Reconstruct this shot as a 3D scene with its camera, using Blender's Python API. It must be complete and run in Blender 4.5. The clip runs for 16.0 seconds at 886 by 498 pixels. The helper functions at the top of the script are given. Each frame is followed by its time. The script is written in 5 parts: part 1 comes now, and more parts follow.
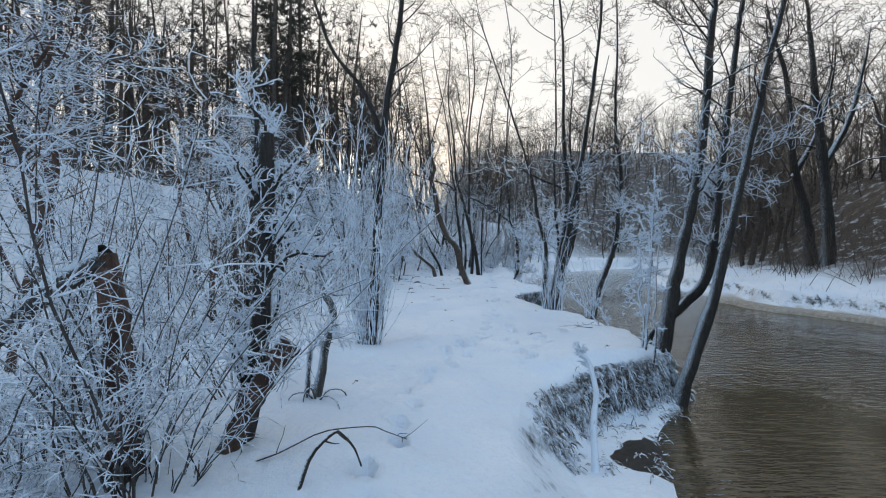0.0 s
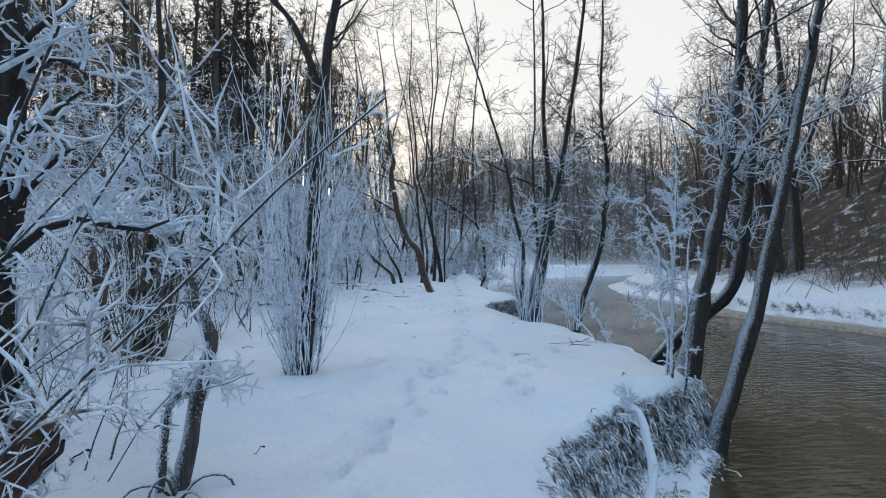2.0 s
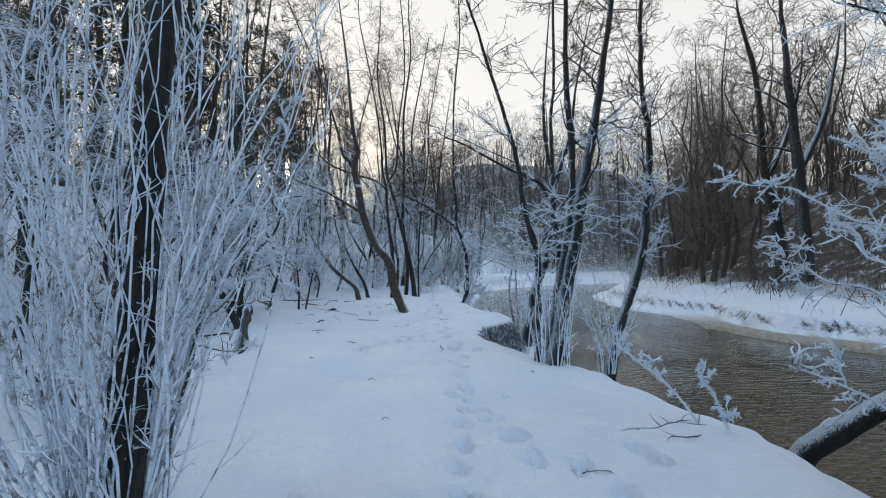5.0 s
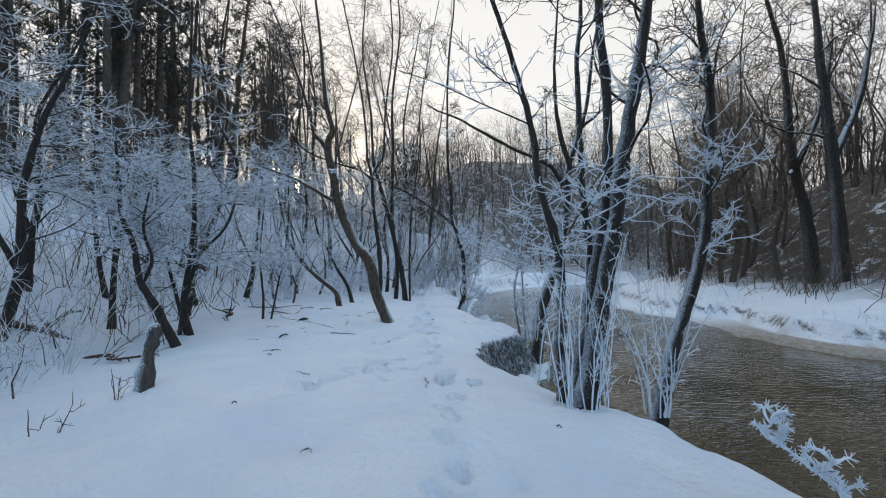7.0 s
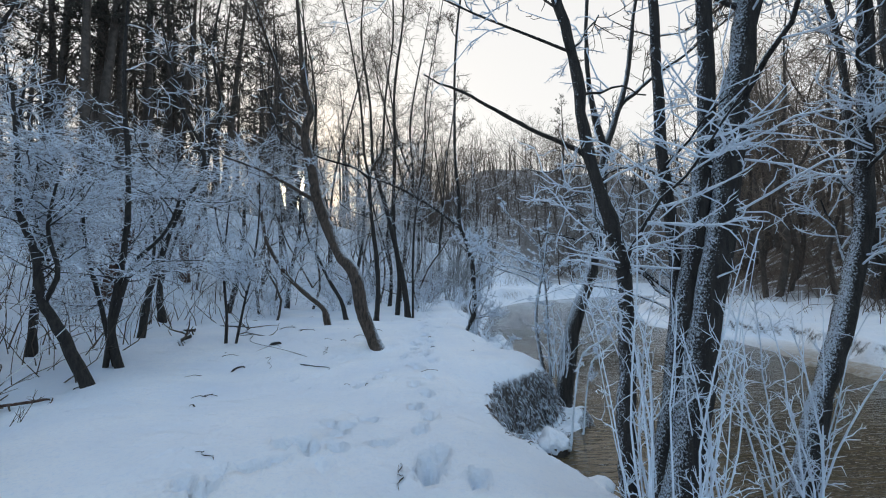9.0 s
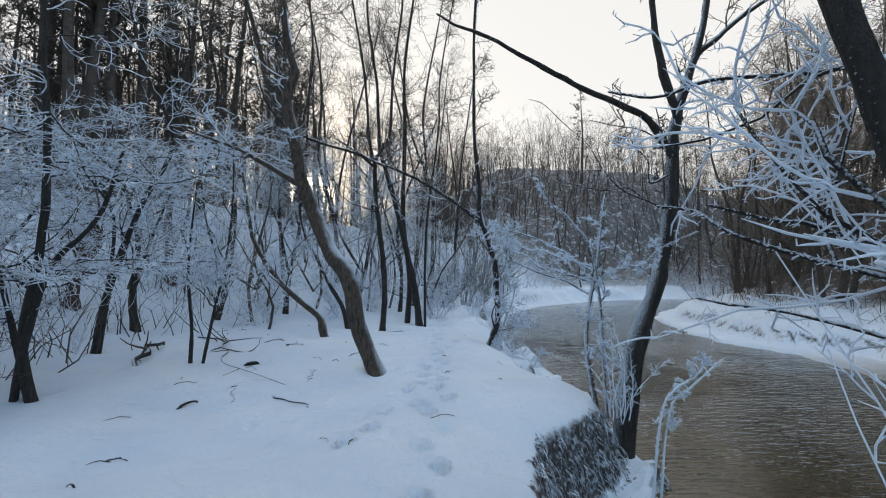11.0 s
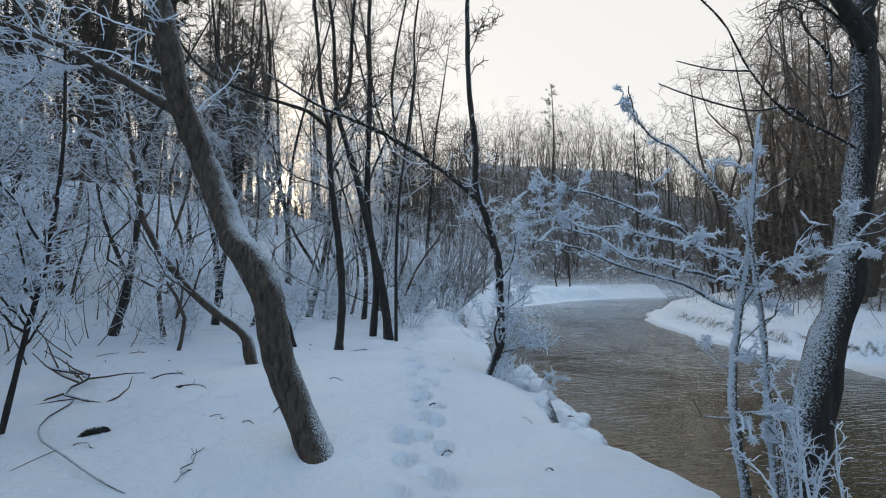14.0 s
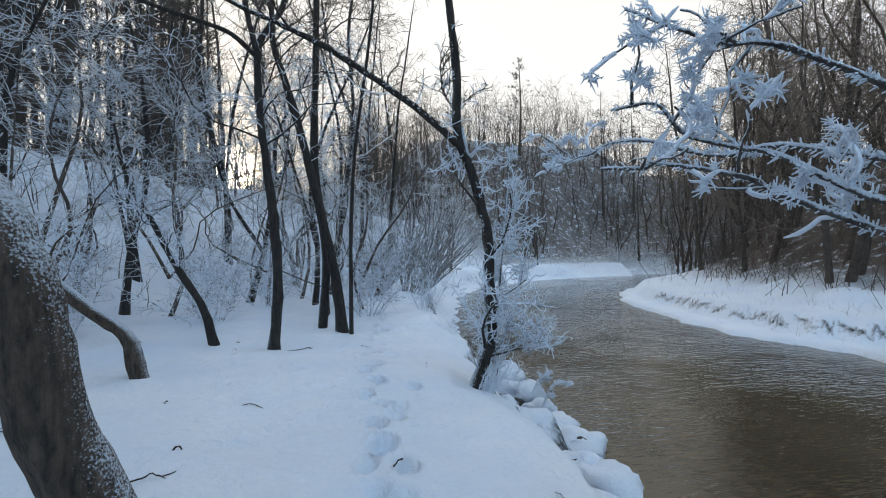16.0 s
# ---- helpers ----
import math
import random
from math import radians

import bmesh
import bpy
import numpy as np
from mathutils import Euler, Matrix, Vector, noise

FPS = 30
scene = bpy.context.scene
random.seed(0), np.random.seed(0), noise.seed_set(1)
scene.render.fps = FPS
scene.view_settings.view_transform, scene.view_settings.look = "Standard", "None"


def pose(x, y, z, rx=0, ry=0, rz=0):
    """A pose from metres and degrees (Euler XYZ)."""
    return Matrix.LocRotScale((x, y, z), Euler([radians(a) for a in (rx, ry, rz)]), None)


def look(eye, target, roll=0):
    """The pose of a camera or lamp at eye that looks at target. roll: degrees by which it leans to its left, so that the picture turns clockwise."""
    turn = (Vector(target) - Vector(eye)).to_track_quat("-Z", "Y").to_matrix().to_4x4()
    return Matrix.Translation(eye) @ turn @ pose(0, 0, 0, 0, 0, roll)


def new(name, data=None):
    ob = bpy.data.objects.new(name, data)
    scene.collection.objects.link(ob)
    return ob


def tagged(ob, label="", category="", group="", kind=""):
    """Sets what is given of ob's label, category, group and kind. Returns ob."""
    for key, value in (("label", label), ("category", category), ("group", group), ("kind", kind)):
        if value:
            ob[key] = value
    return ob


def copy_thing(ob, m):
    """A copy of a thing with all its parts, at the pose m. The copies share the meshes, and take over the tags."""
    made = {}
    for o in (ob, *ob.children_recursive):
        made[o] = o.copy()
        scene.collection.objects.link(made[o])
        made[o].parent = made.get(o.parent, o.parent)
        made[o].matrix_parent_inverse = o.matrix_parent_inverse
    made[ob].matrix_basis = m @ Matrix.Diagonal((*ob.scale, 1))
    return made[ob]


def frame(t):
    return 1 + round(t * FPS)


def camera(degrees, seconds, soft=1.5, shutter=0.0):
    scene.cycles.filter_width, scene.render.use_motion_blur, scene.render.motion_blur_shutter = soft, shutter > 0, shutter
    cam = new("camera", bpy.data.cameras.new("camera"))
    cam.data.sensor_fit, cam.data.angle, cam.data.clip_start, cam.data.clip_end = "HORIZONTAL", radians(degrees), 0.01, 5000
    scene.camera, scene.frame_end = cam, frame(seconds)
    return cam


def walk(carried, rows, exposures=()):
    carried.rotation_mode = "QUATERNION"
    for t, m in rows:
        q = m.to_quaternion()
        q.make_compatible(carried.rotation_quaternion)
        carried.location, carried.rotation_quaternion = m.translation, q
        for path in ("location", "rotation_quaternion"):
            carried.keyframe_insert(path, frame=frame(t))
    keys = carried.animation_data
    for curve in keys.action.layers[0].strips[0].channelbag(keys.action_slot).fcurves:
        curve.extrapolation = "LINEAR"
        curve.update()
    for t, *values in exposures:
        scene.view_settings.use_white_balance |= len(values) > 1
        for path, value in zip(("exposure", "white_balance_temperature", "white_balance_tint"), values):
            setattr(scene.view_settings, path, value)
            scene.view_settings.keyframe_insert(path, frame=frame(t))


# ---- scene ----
cam = camera(86.5, 16.0, 1.05)
METRES, EYE, TILT, LEAN, TURN = 17.5, 1.55, 0.0, 0.0, 0.0
ROWS = [
    (0.0, 0.0, 0.0, 0.0, -0.0, 0.0, 0.0),
    (0.5, -0.0018, 0.0286, -0.0015, -1.96, 0.43, 0.17),
    (1.0, -0.001, 0.0564, -0.0038, -3.47, 0.55, 0.2),
    (1.5, -0.0012, 0.0847, -0.0045, -4.21, 0.72, -0.02),
    (2.0, -0.0001, 0.1162, -0.0093, -4.86, 0.99, -0.18),
    (2.5, -0.0011, 0.1539, -0.0111, -5.01, 1.13, -0.31),
    (3.0, -0.0019, 0.1878, -0.0067, -5.36, 1.42, -0.45),
    (3.5, -0.0022, 0.217, -0.0026, -6.17, 1.9, -0.35),
    (4.0, -0.0024, 0.2463, -0.0009, -7.42, 1.92, -0.38),
    (6.5, 0.0236, 0.406, -0.0016, -9.16, 1.71, 0.12),
    (7.0, 0.032, 0.4371, -0.0008, -8.92, 1.8, 0.2),
    (7.5, 0.0395, 0.4688, 0.0002, -8.52, 1.98, 0.05),
    (8.0, 0.049, 0.4998, 0.0015, -8.1, 2.48, 0.21),
    (8.5, 0.0569, 0.5327, 0.0021, -7.47, 2.91, 0.1),
    (9.0, 0.0652, 0.5653, 0.0019, -7.17, 3.05, 0.03),
    (11.5, 0.0773, 0.7121, 0.0047, -5.21, 3.18, -0.16),
    (12.0, 0.0759, 0.7426, 0.0032, -5.37, 3.15, -0.18),
    (12.5, 0.0766, 0.7731, 0.0037, -6.66, 3.21, -0.05),
    (13.0, 0.0771, 0.8056, 0.003, -7.74, 3.13, 0.09),
    (13.5, 0.0775, 0.8367, 0.0037, -8.68, 3.14, -0.07),
    (14.0, 0.081, 0.8687, 0.0038, -9.45, 3.08, 0.09),
    (14.5, 0.0831, 0.8992, 0.0033, -10.17, 2.9, 0.01),
    (15.0, 0.0875, 0.9292, 0.002, -11.2, 2.2, 0.12),
    (15.5, 0.0906, 0.9586, 0.0013, -12.48, 1.37, 0.18),
    (16.0, 0.0975, 0.9885, 0.0016, -13.87, 0.51, 0.17),
]
walk(cam, [(t, pose(0, 0, EYE, TILT, LEAN, TURN) @ pose(METRES * x, METRES * y, METRES * z, 90 + pitch, roll, yaw)) for t, x, y, z, yaw, pitch, roll in ROWS], exposures=[(0.0, 0.15, 6620, 2), (3.0, 0.12, 6480, 2), (6.5, 0.13, 6620, 2), (9.0, 0.16, 6560, 2), (11.5, 0.15, 6680, 2), (14.5, 0.15, 6660, 2), (16.0, 0.3, 6660, 2)])

# ---- daylight: low winter sun behind thin cloud, ahead and a little to the left ----
SUN_AZ, SUN_EL = -10.3, 9.3
world = bpy.data.worlds.new("winter_sky")
scene.world = world
world.use_nodes = True
wn, wl = world.node_tree.nodes, world.node_tree.links
sky = wn.new("ShaderNodeTexSky")
sky.sky_type, sky.sun_disc = "NISHITA", False
sky.sun_elevation, sky.sun_rotation = radians(SUN_EL), radians(SUN_AZ)
sky.air_density, sky.dust_density, sky.ozone_density, sky.altitude = 1.0, 2.0, 1.5, 150
# thin cloud over the whole sky: white round the veiled sun, dimmer and bluer overhead and behind
coord = wn.new("ShaderNodeTexCoord")
parts_of = wn.new("ShaderNodeSeparateXYZ")
wl.new(coord.outputs["Generated"], parts_of.inputs[0])
away = wn.new("ShaderNodeValToRGB")
for q, (place, tone) in enumerate(((0.0, (0.48, 0.55, 0.67)), (0.7, (0.64, 0.86, 1.2)))):
    away.color_ramp.elements[q].position, away.color_ramp.elements[q].color = place, (*tone, 1)
wl.new(parts_of.outputs[2], away.inputs[0])
towards = wn.new("ShaderNodeVectorMath")
towards.operation = "DOT_PRODUCT"
towards.inputs[1].default_value = (math.sin(radians(SUN_AZ)), math.cos(radians(SUN_AZ)), 0.1)
wl.new(coord.outputs["Generated"], towards.inputs[0])
reach = wn.new("ShaderNodeMapRange")
reach.interpolation_type = "SMOOTHSTEP"
reach.inputs["From Min"].default_value, reach.inputs["From Max"].default_value = -0.25, 0.62
wl.new(towards.outputs["Value"], reach.inputs["Value"])
veil = wn.new("ShaderNodeMix")
veil.data_type = "RGBA"
veil.inputs[7].default_value = (0.855, 0.805, 0.825, 1)
wl.new(reach.outputs[0], veil.inputs[0])
wl.new(away.outputs[0], veil.inputs[6])
faint = wn.new("ShaderNodeMix")
faint.data_type, faint.blend_type = "RGBA", "MULTIPLY"
faint.inputs[0].default_value = 1.0
faint.inputs[7].default_value = (0.02, 0.019, 0.019, 1)
wl.new(sky.outputs[0], faint.inputs[6])
whole = wn.new("ShaderNodeMix")
whole.data_type, whole.blend_type = "RGBA", "ADD"
whole.inputs[0].default_value = 1.0
wl.new(veil.outputs[2], whole.inputs[6])
wl.new(faint.outputs[2], whole.inputs[7])
# the sun's own veiled disc of light
facing = wn.new("ShaderNodeVectorMath")
facing.operation = "DOT_PRODUCT"
facing.inputs[1].default_value = (math.sin(radians(SUN_AZ)) * math.cos(radians(SUN_EL)), math.cos(radians(SUN_AZ)) * math.cos(radians(SUN_EL)), math.sin(radians(SUN_EL)))
wl.new(coord.outputs["Generated"], facing.inputs[0])
halo = wn.new("ShaderNodeMapRange")
halo.interpolation_type = "SMOOTHSTEP"
halo.inputs["From Min"].default_value, halo.inputs["From Max"].default_value = 0.9986, 0.99975
halo.inputs["To Max"].default_value = 14.0
wl.new(facing.outputs["Value"], halo.inputs["Value"])
disc = wn.new("ShaderNodeMix")
disc.data_type, disc.blend_type = "RGBA", "MULTIPLY"
disc.inputs[0].default_value = 1.0
disc.inputs[7].default_value = (1.0, 0.78, 0.55, 1)
wl.new(halo.outputs[0], disc.inputs[6])
lit = wn.new("ShaderNodeMix")
lit.data_type, lit.blend_type = "RGBA", "ADD"
lit.inputs[0].default_value = 1.0
wl.new(whole.outputs[2], lit.inputs[6])
wl.new(disc.outputs[2], lit.inputs[7])
wl.new(lit.outputs[2], wn["Background"].inputs[0])
wn["Background"].inputs[1].default_value = 0.95
sun = new("sun", bpy.data.lights.new("sun", "SUN"))
sun.data.energy, sun.data.angle, sun.data.color = 0.5, radians(10), (1.0, 0.86, 0.68)
sun_dir = Vector((math.sin(radians(SUN_AZ)) * math.cos(radians(SUN_EL)), math.cos(radians(SUN_AZ)) * math.cos(radians(SUN_EL)), math.sin(radians(SUN_EL))))
sun.matrix_world = look(tuple(sun_dir * 80), (0, 0, 0))


# ---- materials ----
def material(name, rough=0.7):
    m = bpy.data.materials.new(name)
    m.use_nodes = True
    n, l = m.node_tree.nodes, m.node_tree.links
    b = n["Principled BSDF"]
    b.inputs["Roughness"].default_value = rough
    return m, n, l, b


def noise_of(n, l, scale, detail=5, rough=0.55, stretch=None, source="Object"):
    c = n.new("ShaderNodeTexCoord")
    t = n.new("ShaderNodeTexNoise")
    t.inputs["Scale"].default_value, t.inputs["Detail"].default_value, t.inputs["Roughness"].default_value = scale, detail, rough
    if stretch:
        mp = n.new("ShaderNodeMapping")
        mp.inputs["Scale"].default_value = stretch
        l.new(c.outputs[source], mp.inputs[0])
        l.new(mp.outputs[0], t.inputs["Vector"])
    else:
        l.new(c.outputs[source], t.inputs["Vector"])
    return t.outputs["Fac"]


def ramp_of(n, l, fac, stops):
    r = n.new("ShaderNodeValToRGB")
    e = r.color_ramp.elements
    while len(e) < len(stops):
        e.new(0.5)
    for k, (p, c) in zip(e, stops):
        k.position, k.color = p, (*c, 1) if len(c) == 3 else c
    l.new(fac, r.inputs[0])
    return r.outputs[0]


def math_of(n, l, op, a, b=None, clamp=False):
    k = n.new("ShaderNodeMath")
    k.operation, k.use_clamp = op, clamp
    for s, v in zip(k.inputs, (a, b)):
        if v is None:
            continue
        if isinstance(v, (int, float)):
            s.default_value = v
        else:
            l.new(v, s)
    return k.outputs[0]


def mix_of(n, l, fac, a, b):
    k = n.new("ShaderNodeMix")
    k.data_type = "RGBA"
    for s, v in ((k.inputs[0], fac), (k.inputs[6], a), (k.inputs[7], b)):
        if isinstance(v, tuple):
            s.default_value = (*v, 1)
        elif isinstance(v, (int, float)):
            s.default_value = v
        else:
            l.new(v, s)
    return k.outputs[2]


def bump_of(n, l, b, height, strength, distance):
    k = n.new("ShaderNodeBump")
    k.inputs["Strength"].default_value, k.inputs["Distance"].default_value = strength, distance
    l.new(height, k.inputs["Height"])
    l.new(k.outputs[0], b.inputs["Normal"])


def up_of(n, l):
    g = n.new("ShaderNodeNewGeometry")
    s = n.new("ShaderNodeSeparateXYZ")
    l.new(g.outputs["Normal"], s.inputs[0])
    return s.outputs[2], s.outputs[0]


RIME = (0.74, 0.83, 0.94)


def snow_material():
    m, n, l, b = material("snow", 0.65)
    fine, broad, mid = noise_of(n, l, 60, 4, 0.7), noise_of(n, l, 0.7, 4), noise_of(n, l, 7, 5, 0.6)
    # broad and fine bluer tones painted in for shade the bumps barely give
    white = mix_of(n, l, ramp_of(n, l, broad, [(0.3, (0, 0, 0)), (0.7, (1, 1, 1))]), (0.72, 0.80, 0.92), (0.85, 0.895, 0.955))
    dimple_shade = ramp_of(n, l, noise_of(n, l, 23, 6, 0.75), [(0.32, (0, 0, 0)), (0.5, (1, 1, 1))])
    white = mix_of(n, l, dimple_shade, (0.70, 0.79, 0.92), white)
    up, _ = up_of(n, l)
    # bare soil and roots where the bank is too steep to hold snow
    edge = math_of(n, l, "ADD", up, math_of(n, l, "MULTIPLY", math_of(n, l, "SUBTRACT", mid, 0.5), 0.6))
    steep = math_of(n, l, "SUBTRACT", 1.0, math_of(n, l, "MULTIPLY", math_of(n, l, "SUBTRACT", edge, 0.5), 5.0, True), True)
    bank = n.new("ShaderNodeAttribute")
    bank.attribute_name = "bank"
    steep = math_of(n, l, "MULTIPLY", steep, bank.outputs["Fac"])
    patch_at = n.new("ShaderNodeAttribute")
    patch_at.attribute_name = "dark_patch"
    soil = ramp_of(n, l, noise_of(n, l, 18, 6), [(0.3, (0.02, 0.017, 0.014)), (0.48, (0.06, 0.052, 0.048)), (0.58, (0.22, 0.25, 0.29)), (0.72, (0.55, 0.63, 0.73))])
    col = mix_of(n, l, steep, white, soil)
    # an irregular near-black patch at the foot of the bank
    dark_patch = ramp_of(n, l, noise_of(n, l, 14, 6), [(0.3, (0.006, 0.005, 0.004)), (0.7, (0.035, 0.028, 0.022))])
    col = mix_of(n, l, math_of(n, l, "MULTIPLY", math_of(n, l, "SUBTRACT", math_of(n, l, "ADD", patch_at.outputs["Fac"], math_of(n, l, "MULTIPLY", mid, 0.3)), 0.55), 6.0, True), col, dark_patch)
    # wet, dirty ice on the shelf under the other bank
    ice = n.new("ShaderNodeAttribute")
    ice.attribute_name = "shelf"
    col = mix_of(n, l, math_of(n, l, "MULTIPLY", ice.outputs["Fac"], math_of(n, l, "ADD", mid, 0.4), True), col, (0.27, 0.23, 0.18))
    # leaf litter with snow lying between it on the far slope
    a = n.new("ShaderNodeAttribute")
    a.attribute_name = "litter"
    patch = math_of(n, l, "MULTIPLY", math_of(n, l, "SUBTRACT", noise_of(n, l, 1.6, 8, 0.7), 0.34), 8.0, True)
    litter = ramp_of(n, l, noise_of(n, l, 22, 6, 0.7), [(0.3, (0.035, 0.026, 0.02)), (0.7, (0.13, 0.095, 0.07))])
    col = mix_of(n, l, math_of(n, l, "MULTIPLY", a.outputs["Fac"], patch), col, litter)
    l.new(col, b.inputs["Base Color"])
    lumps = noise_of(n, l, 2.6, 3)
    h = math_of(n, l, "ADD", math_of(n, l, "ADD", math_of(n, l, "MULTIPLY", fine, 0.4), mid), math_of(n, l, "MULTIPLY", lumps, 1.6))
    bump_of(n, l, b, h, 0.85, 0.06)
    return m


def bark_material(name, dark, light, rime=0.5, side=0.25, scale=14):
    m, n, l, b = material(name, 0.85)
    grain = noise_of(n, l, scale, 8, 0.65, (1, 1, 0.22))
    spots = noise_of(n, l, scale * 3, 4, 0.6)
    col = ramp_of(n, l, grain, [(0.32, dark), (0.52, tuple((x + y) / 2 for x, y in zip(dark, light))), (0.72, light)])
    up, east = up_of(n, l)
    cover = math_of(n, l, "ADD", math_of(n, l, "ADD", math_of(n, l, "MULTIPLY", up, 0.55), math_of(n, l, "MULTIPLY", east, -side)), math_of(n, l, "SUBTRACT", spots, 0.5))
    cover = math_of(n, l, "MULTIPLY", math_of(n, l, "ADD", cover, rime - 0.62), 5.0, True)
    l.new(mix_of(n, l, cover, col, RIME), b.inputs["Base Color"])
    bump_of(n, l, b, math_of(n, l, "ADD", grain, math_of(n, l, "MULTIPLY", spots, 0.45)), 1.0, 0.06)
    return m


def rime_material(name, bare=0.25):
    m, n, l, b = material(name, 0.75)
    patch = noise_of(n, l, 9, 5, 0.7)
    f = math_of(n, l, "MULTIPLY", math_of(n, l, "SUBTRACT", patch, 1.0 - bare - 0.2), 6.0, True)
    fine = noise_of(n, l, 90, 3, 0.7)
    white = mix_of(n, l, fine, (0.60, 0.70, 0.83), (0.84, 0.89, 0.96))
    col = mix_of(n, l, f, white, (0.10, 0.078, 0.066))
    l.new(col, b.inputs["Base Color"])
    bump_of(n, l, b, fine, 0.6, 0.01)
    return m


def plain_material(name, a, c, scale=8, rough=0.85):
    m, n, l, b = material(name, rough)
    l.new(ramp_of(n, l, noise_of(n, l, scale, 6, 0.65), [(0.3, a), (0.7, c)]), b.inputs["Base Color"])
    return m


def water_material():
    m, n, l, b = material("river_water", 0.04)
    murk = noise_of(n, l, 0.35, 5, 0.6, (1, 0.45, 1))
    l.new(ramp_of(n, l, murk, [(0.3, (0.05, 0.039, 0.023)), (0.7, (0.09, 0.071, 0.043))]), b.inputs["Base Color"])
    b.inputs["IOR"].default_value = 1.33
    ripple = noise_of(n, l, 5.5, 3, 0.55, (0.5, 1.8, 1))
    swirl = noise_of(n, l, 1.1, 3, 0.5)
    calm = math_of(n, l, "MULTIPLY", math_of(n, l, "SUBTRACT", noise_of(n, l, 0.22, 2), 0.38), 3.0, True)
    bump_of(n, l, b, math_of(n, l, "ADD", math_of(n, l, "MULTIPLY", ripple, math_of(n, l, "ADD", math_of(n, l, "MULTIPLY", calm, 0.8), 0.3)), math_of(n, l, "MULTIPLY", swirl, 0.5)), 0.5, 0.09)
    return m


MAT_SNOW = snow_material()
MAT_BARK = bark_material("dark_alder_bark", (0.010, 0.009, 0.008), (0.06, 0.05, 0.044), 0.29, 0.34, 26)
MAT_BARK_BROWN = bark_material("brown_willow_bark", (0.012, 0.009, 0.007), (0.17, 0.125, 0.095), 0.24, -0.3, 30)
MAT_BARK_RED = bark_material("reddish_torn_bark", (0.03, 0.016, 0.012), (0.16, 0.085, 0.06), 0.22, 0.2)
MAT_BARK_RIMED = bark_material("rimed_grey_bark", (0.03, 0.027, 0.026), (0.16, 0.145, 0.135), 0.60, 0.3, 24)
# far bark and brown twigs lightened in colour to stand in for distance haze
MAT_FAR_BARK = plain_material("far_bark", (0.04, 0.032, 0.027), (0.115, 0.092, 0.076), 5)
MAT_TWIG = plain_material("bare_twigs", (0.05, 0.038, 0.03), (0.13, 0.10, 0.08), 6)
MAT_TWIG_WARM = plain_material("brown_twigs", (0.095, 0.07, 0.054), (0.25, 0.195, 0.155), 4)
MAT_TWIG_GREY = plain_material("lightly_rimed_twigs", (0.13, 0.12, 0.115), (0.42, 0.45, 0.48), 3)
MAT_RIME = rime_material("hoar_frost", 0.17)
MAT_RIME_THIN = rime_material("thin_hoar_frost", 0.30)
MAT_RIME_SHRUB = rime_material("patchy_hoar_frost", 0.32)
MAT_RIME_FAR = plain_material("far_hoar_frost", (0.40, 0.41, 0.43), (0.82, 0.86, 0.92), 2.5)
MAT_NEEDLES = plain_material("dark_needles", (0.022, 0.021, 0.017), (0.075, 0.066, 0.053), 3)
MAT_WATER = water_material()
MAT_SOIL = plain_material("wet_dark_earth", (0.008, 0.007, 0.006), (0.06, 0.048, 0.038), 12)
MAT_GRASS = rime_material("frosted_grass", 0.37)


def mist_material(name, tone, thin):
    m = bpy.data.materials.new(name)
    m.use_nodes = True
    n, l = m.node_tree.nodes, m.node_tree.links
    n.clear()
    out, mix, clear, white = (n.new(k) for k in ("ShaderNodeOutputMaterial", "ShaderNodeMixShader", "ShaderNodeBsdfTransparent", "ShaderNodeBsdfTranslucent"))
    white.inputs[0].default_value = (*tone, 1)
    a = n.new("ShaderNodeAttribute")
    a.attribute_name = "density"
    wisp = math_of(n, l, "MULTIPLY", math_of(n, l, "SUBTRACT", noise_of(n, l, 0.5, 4, 0.55, (1, 1, 0.6)), thin), 2.0, True)
    l.new(math_of(n, l, "MULTIPLY", a.outputs["Fac"], wisp), mix.inputs[0])
    l.new(clear.outputs[0], mix.inputs[1])
    front = n.new("ShaderNodeBsdfDiffuse")
    front.inputs[0].default_value = white.inputs[0].default_value
    both = n.new("ShaderNodeMixShader")
    both.inputs[0].default_value = 0.4
    l.new(white.outputs[0], both.inputs[1])
    l.new(front.outputs[0], both.inputs[2])
    l.new(both.outputs[0], mix.inputs[2])
    l.new(mix.outputs[0], out.inputs[0])
    return m


# mist with its light painted in: warm where backlit, grey where shaded
MAT_MIST = mist_material("river_mist", (0.93, 0.9, 0.86), 0.2)
MAT_MIST_SHADED = mist_material("river_mist_shaded", (0.62, 0.595, 0.57), 0.05)


# ---- the lie of the land ----
WATER = -0.9
TOP_Y = [-60, 2.8, 4.4, 5.4, 6.0, 6.5, 7.0, 7.5, 7.9, 9.6, 11.3, 12.4, 13.4, 14.6, 15.4, 16.6, 17.6, 18.4, 19.3, 20.0, 21.2, 23.8, 26, 31, 35, 41.5, 48, 56, 62, 66, 70]
TOP_X = [0.5, 0.5, 0.55, 0.82, 1.15, 1.75, 2.75, 3.5, 3.62, 3.75, 3.6, 3.5, 2.95, 2.35, 2.3, 2.6, 3.7, 4.0, 3.8, 3.35, 3.5, 3.7, 4.2, 4.4, 5.4, 7.0, 10, 17, 29, 48, 700]
NEAR_Y = [-60, 3.5, 4.7, 5.4, 6.3, 7.3, 8.2, 9.5, 11.5, 13.5, 15.0, 16.4, 17.6, 19.5, 21.2, 22.3, 24.5, 26.5, 30, 35, 42, 50, 57, 63, 67, 71]
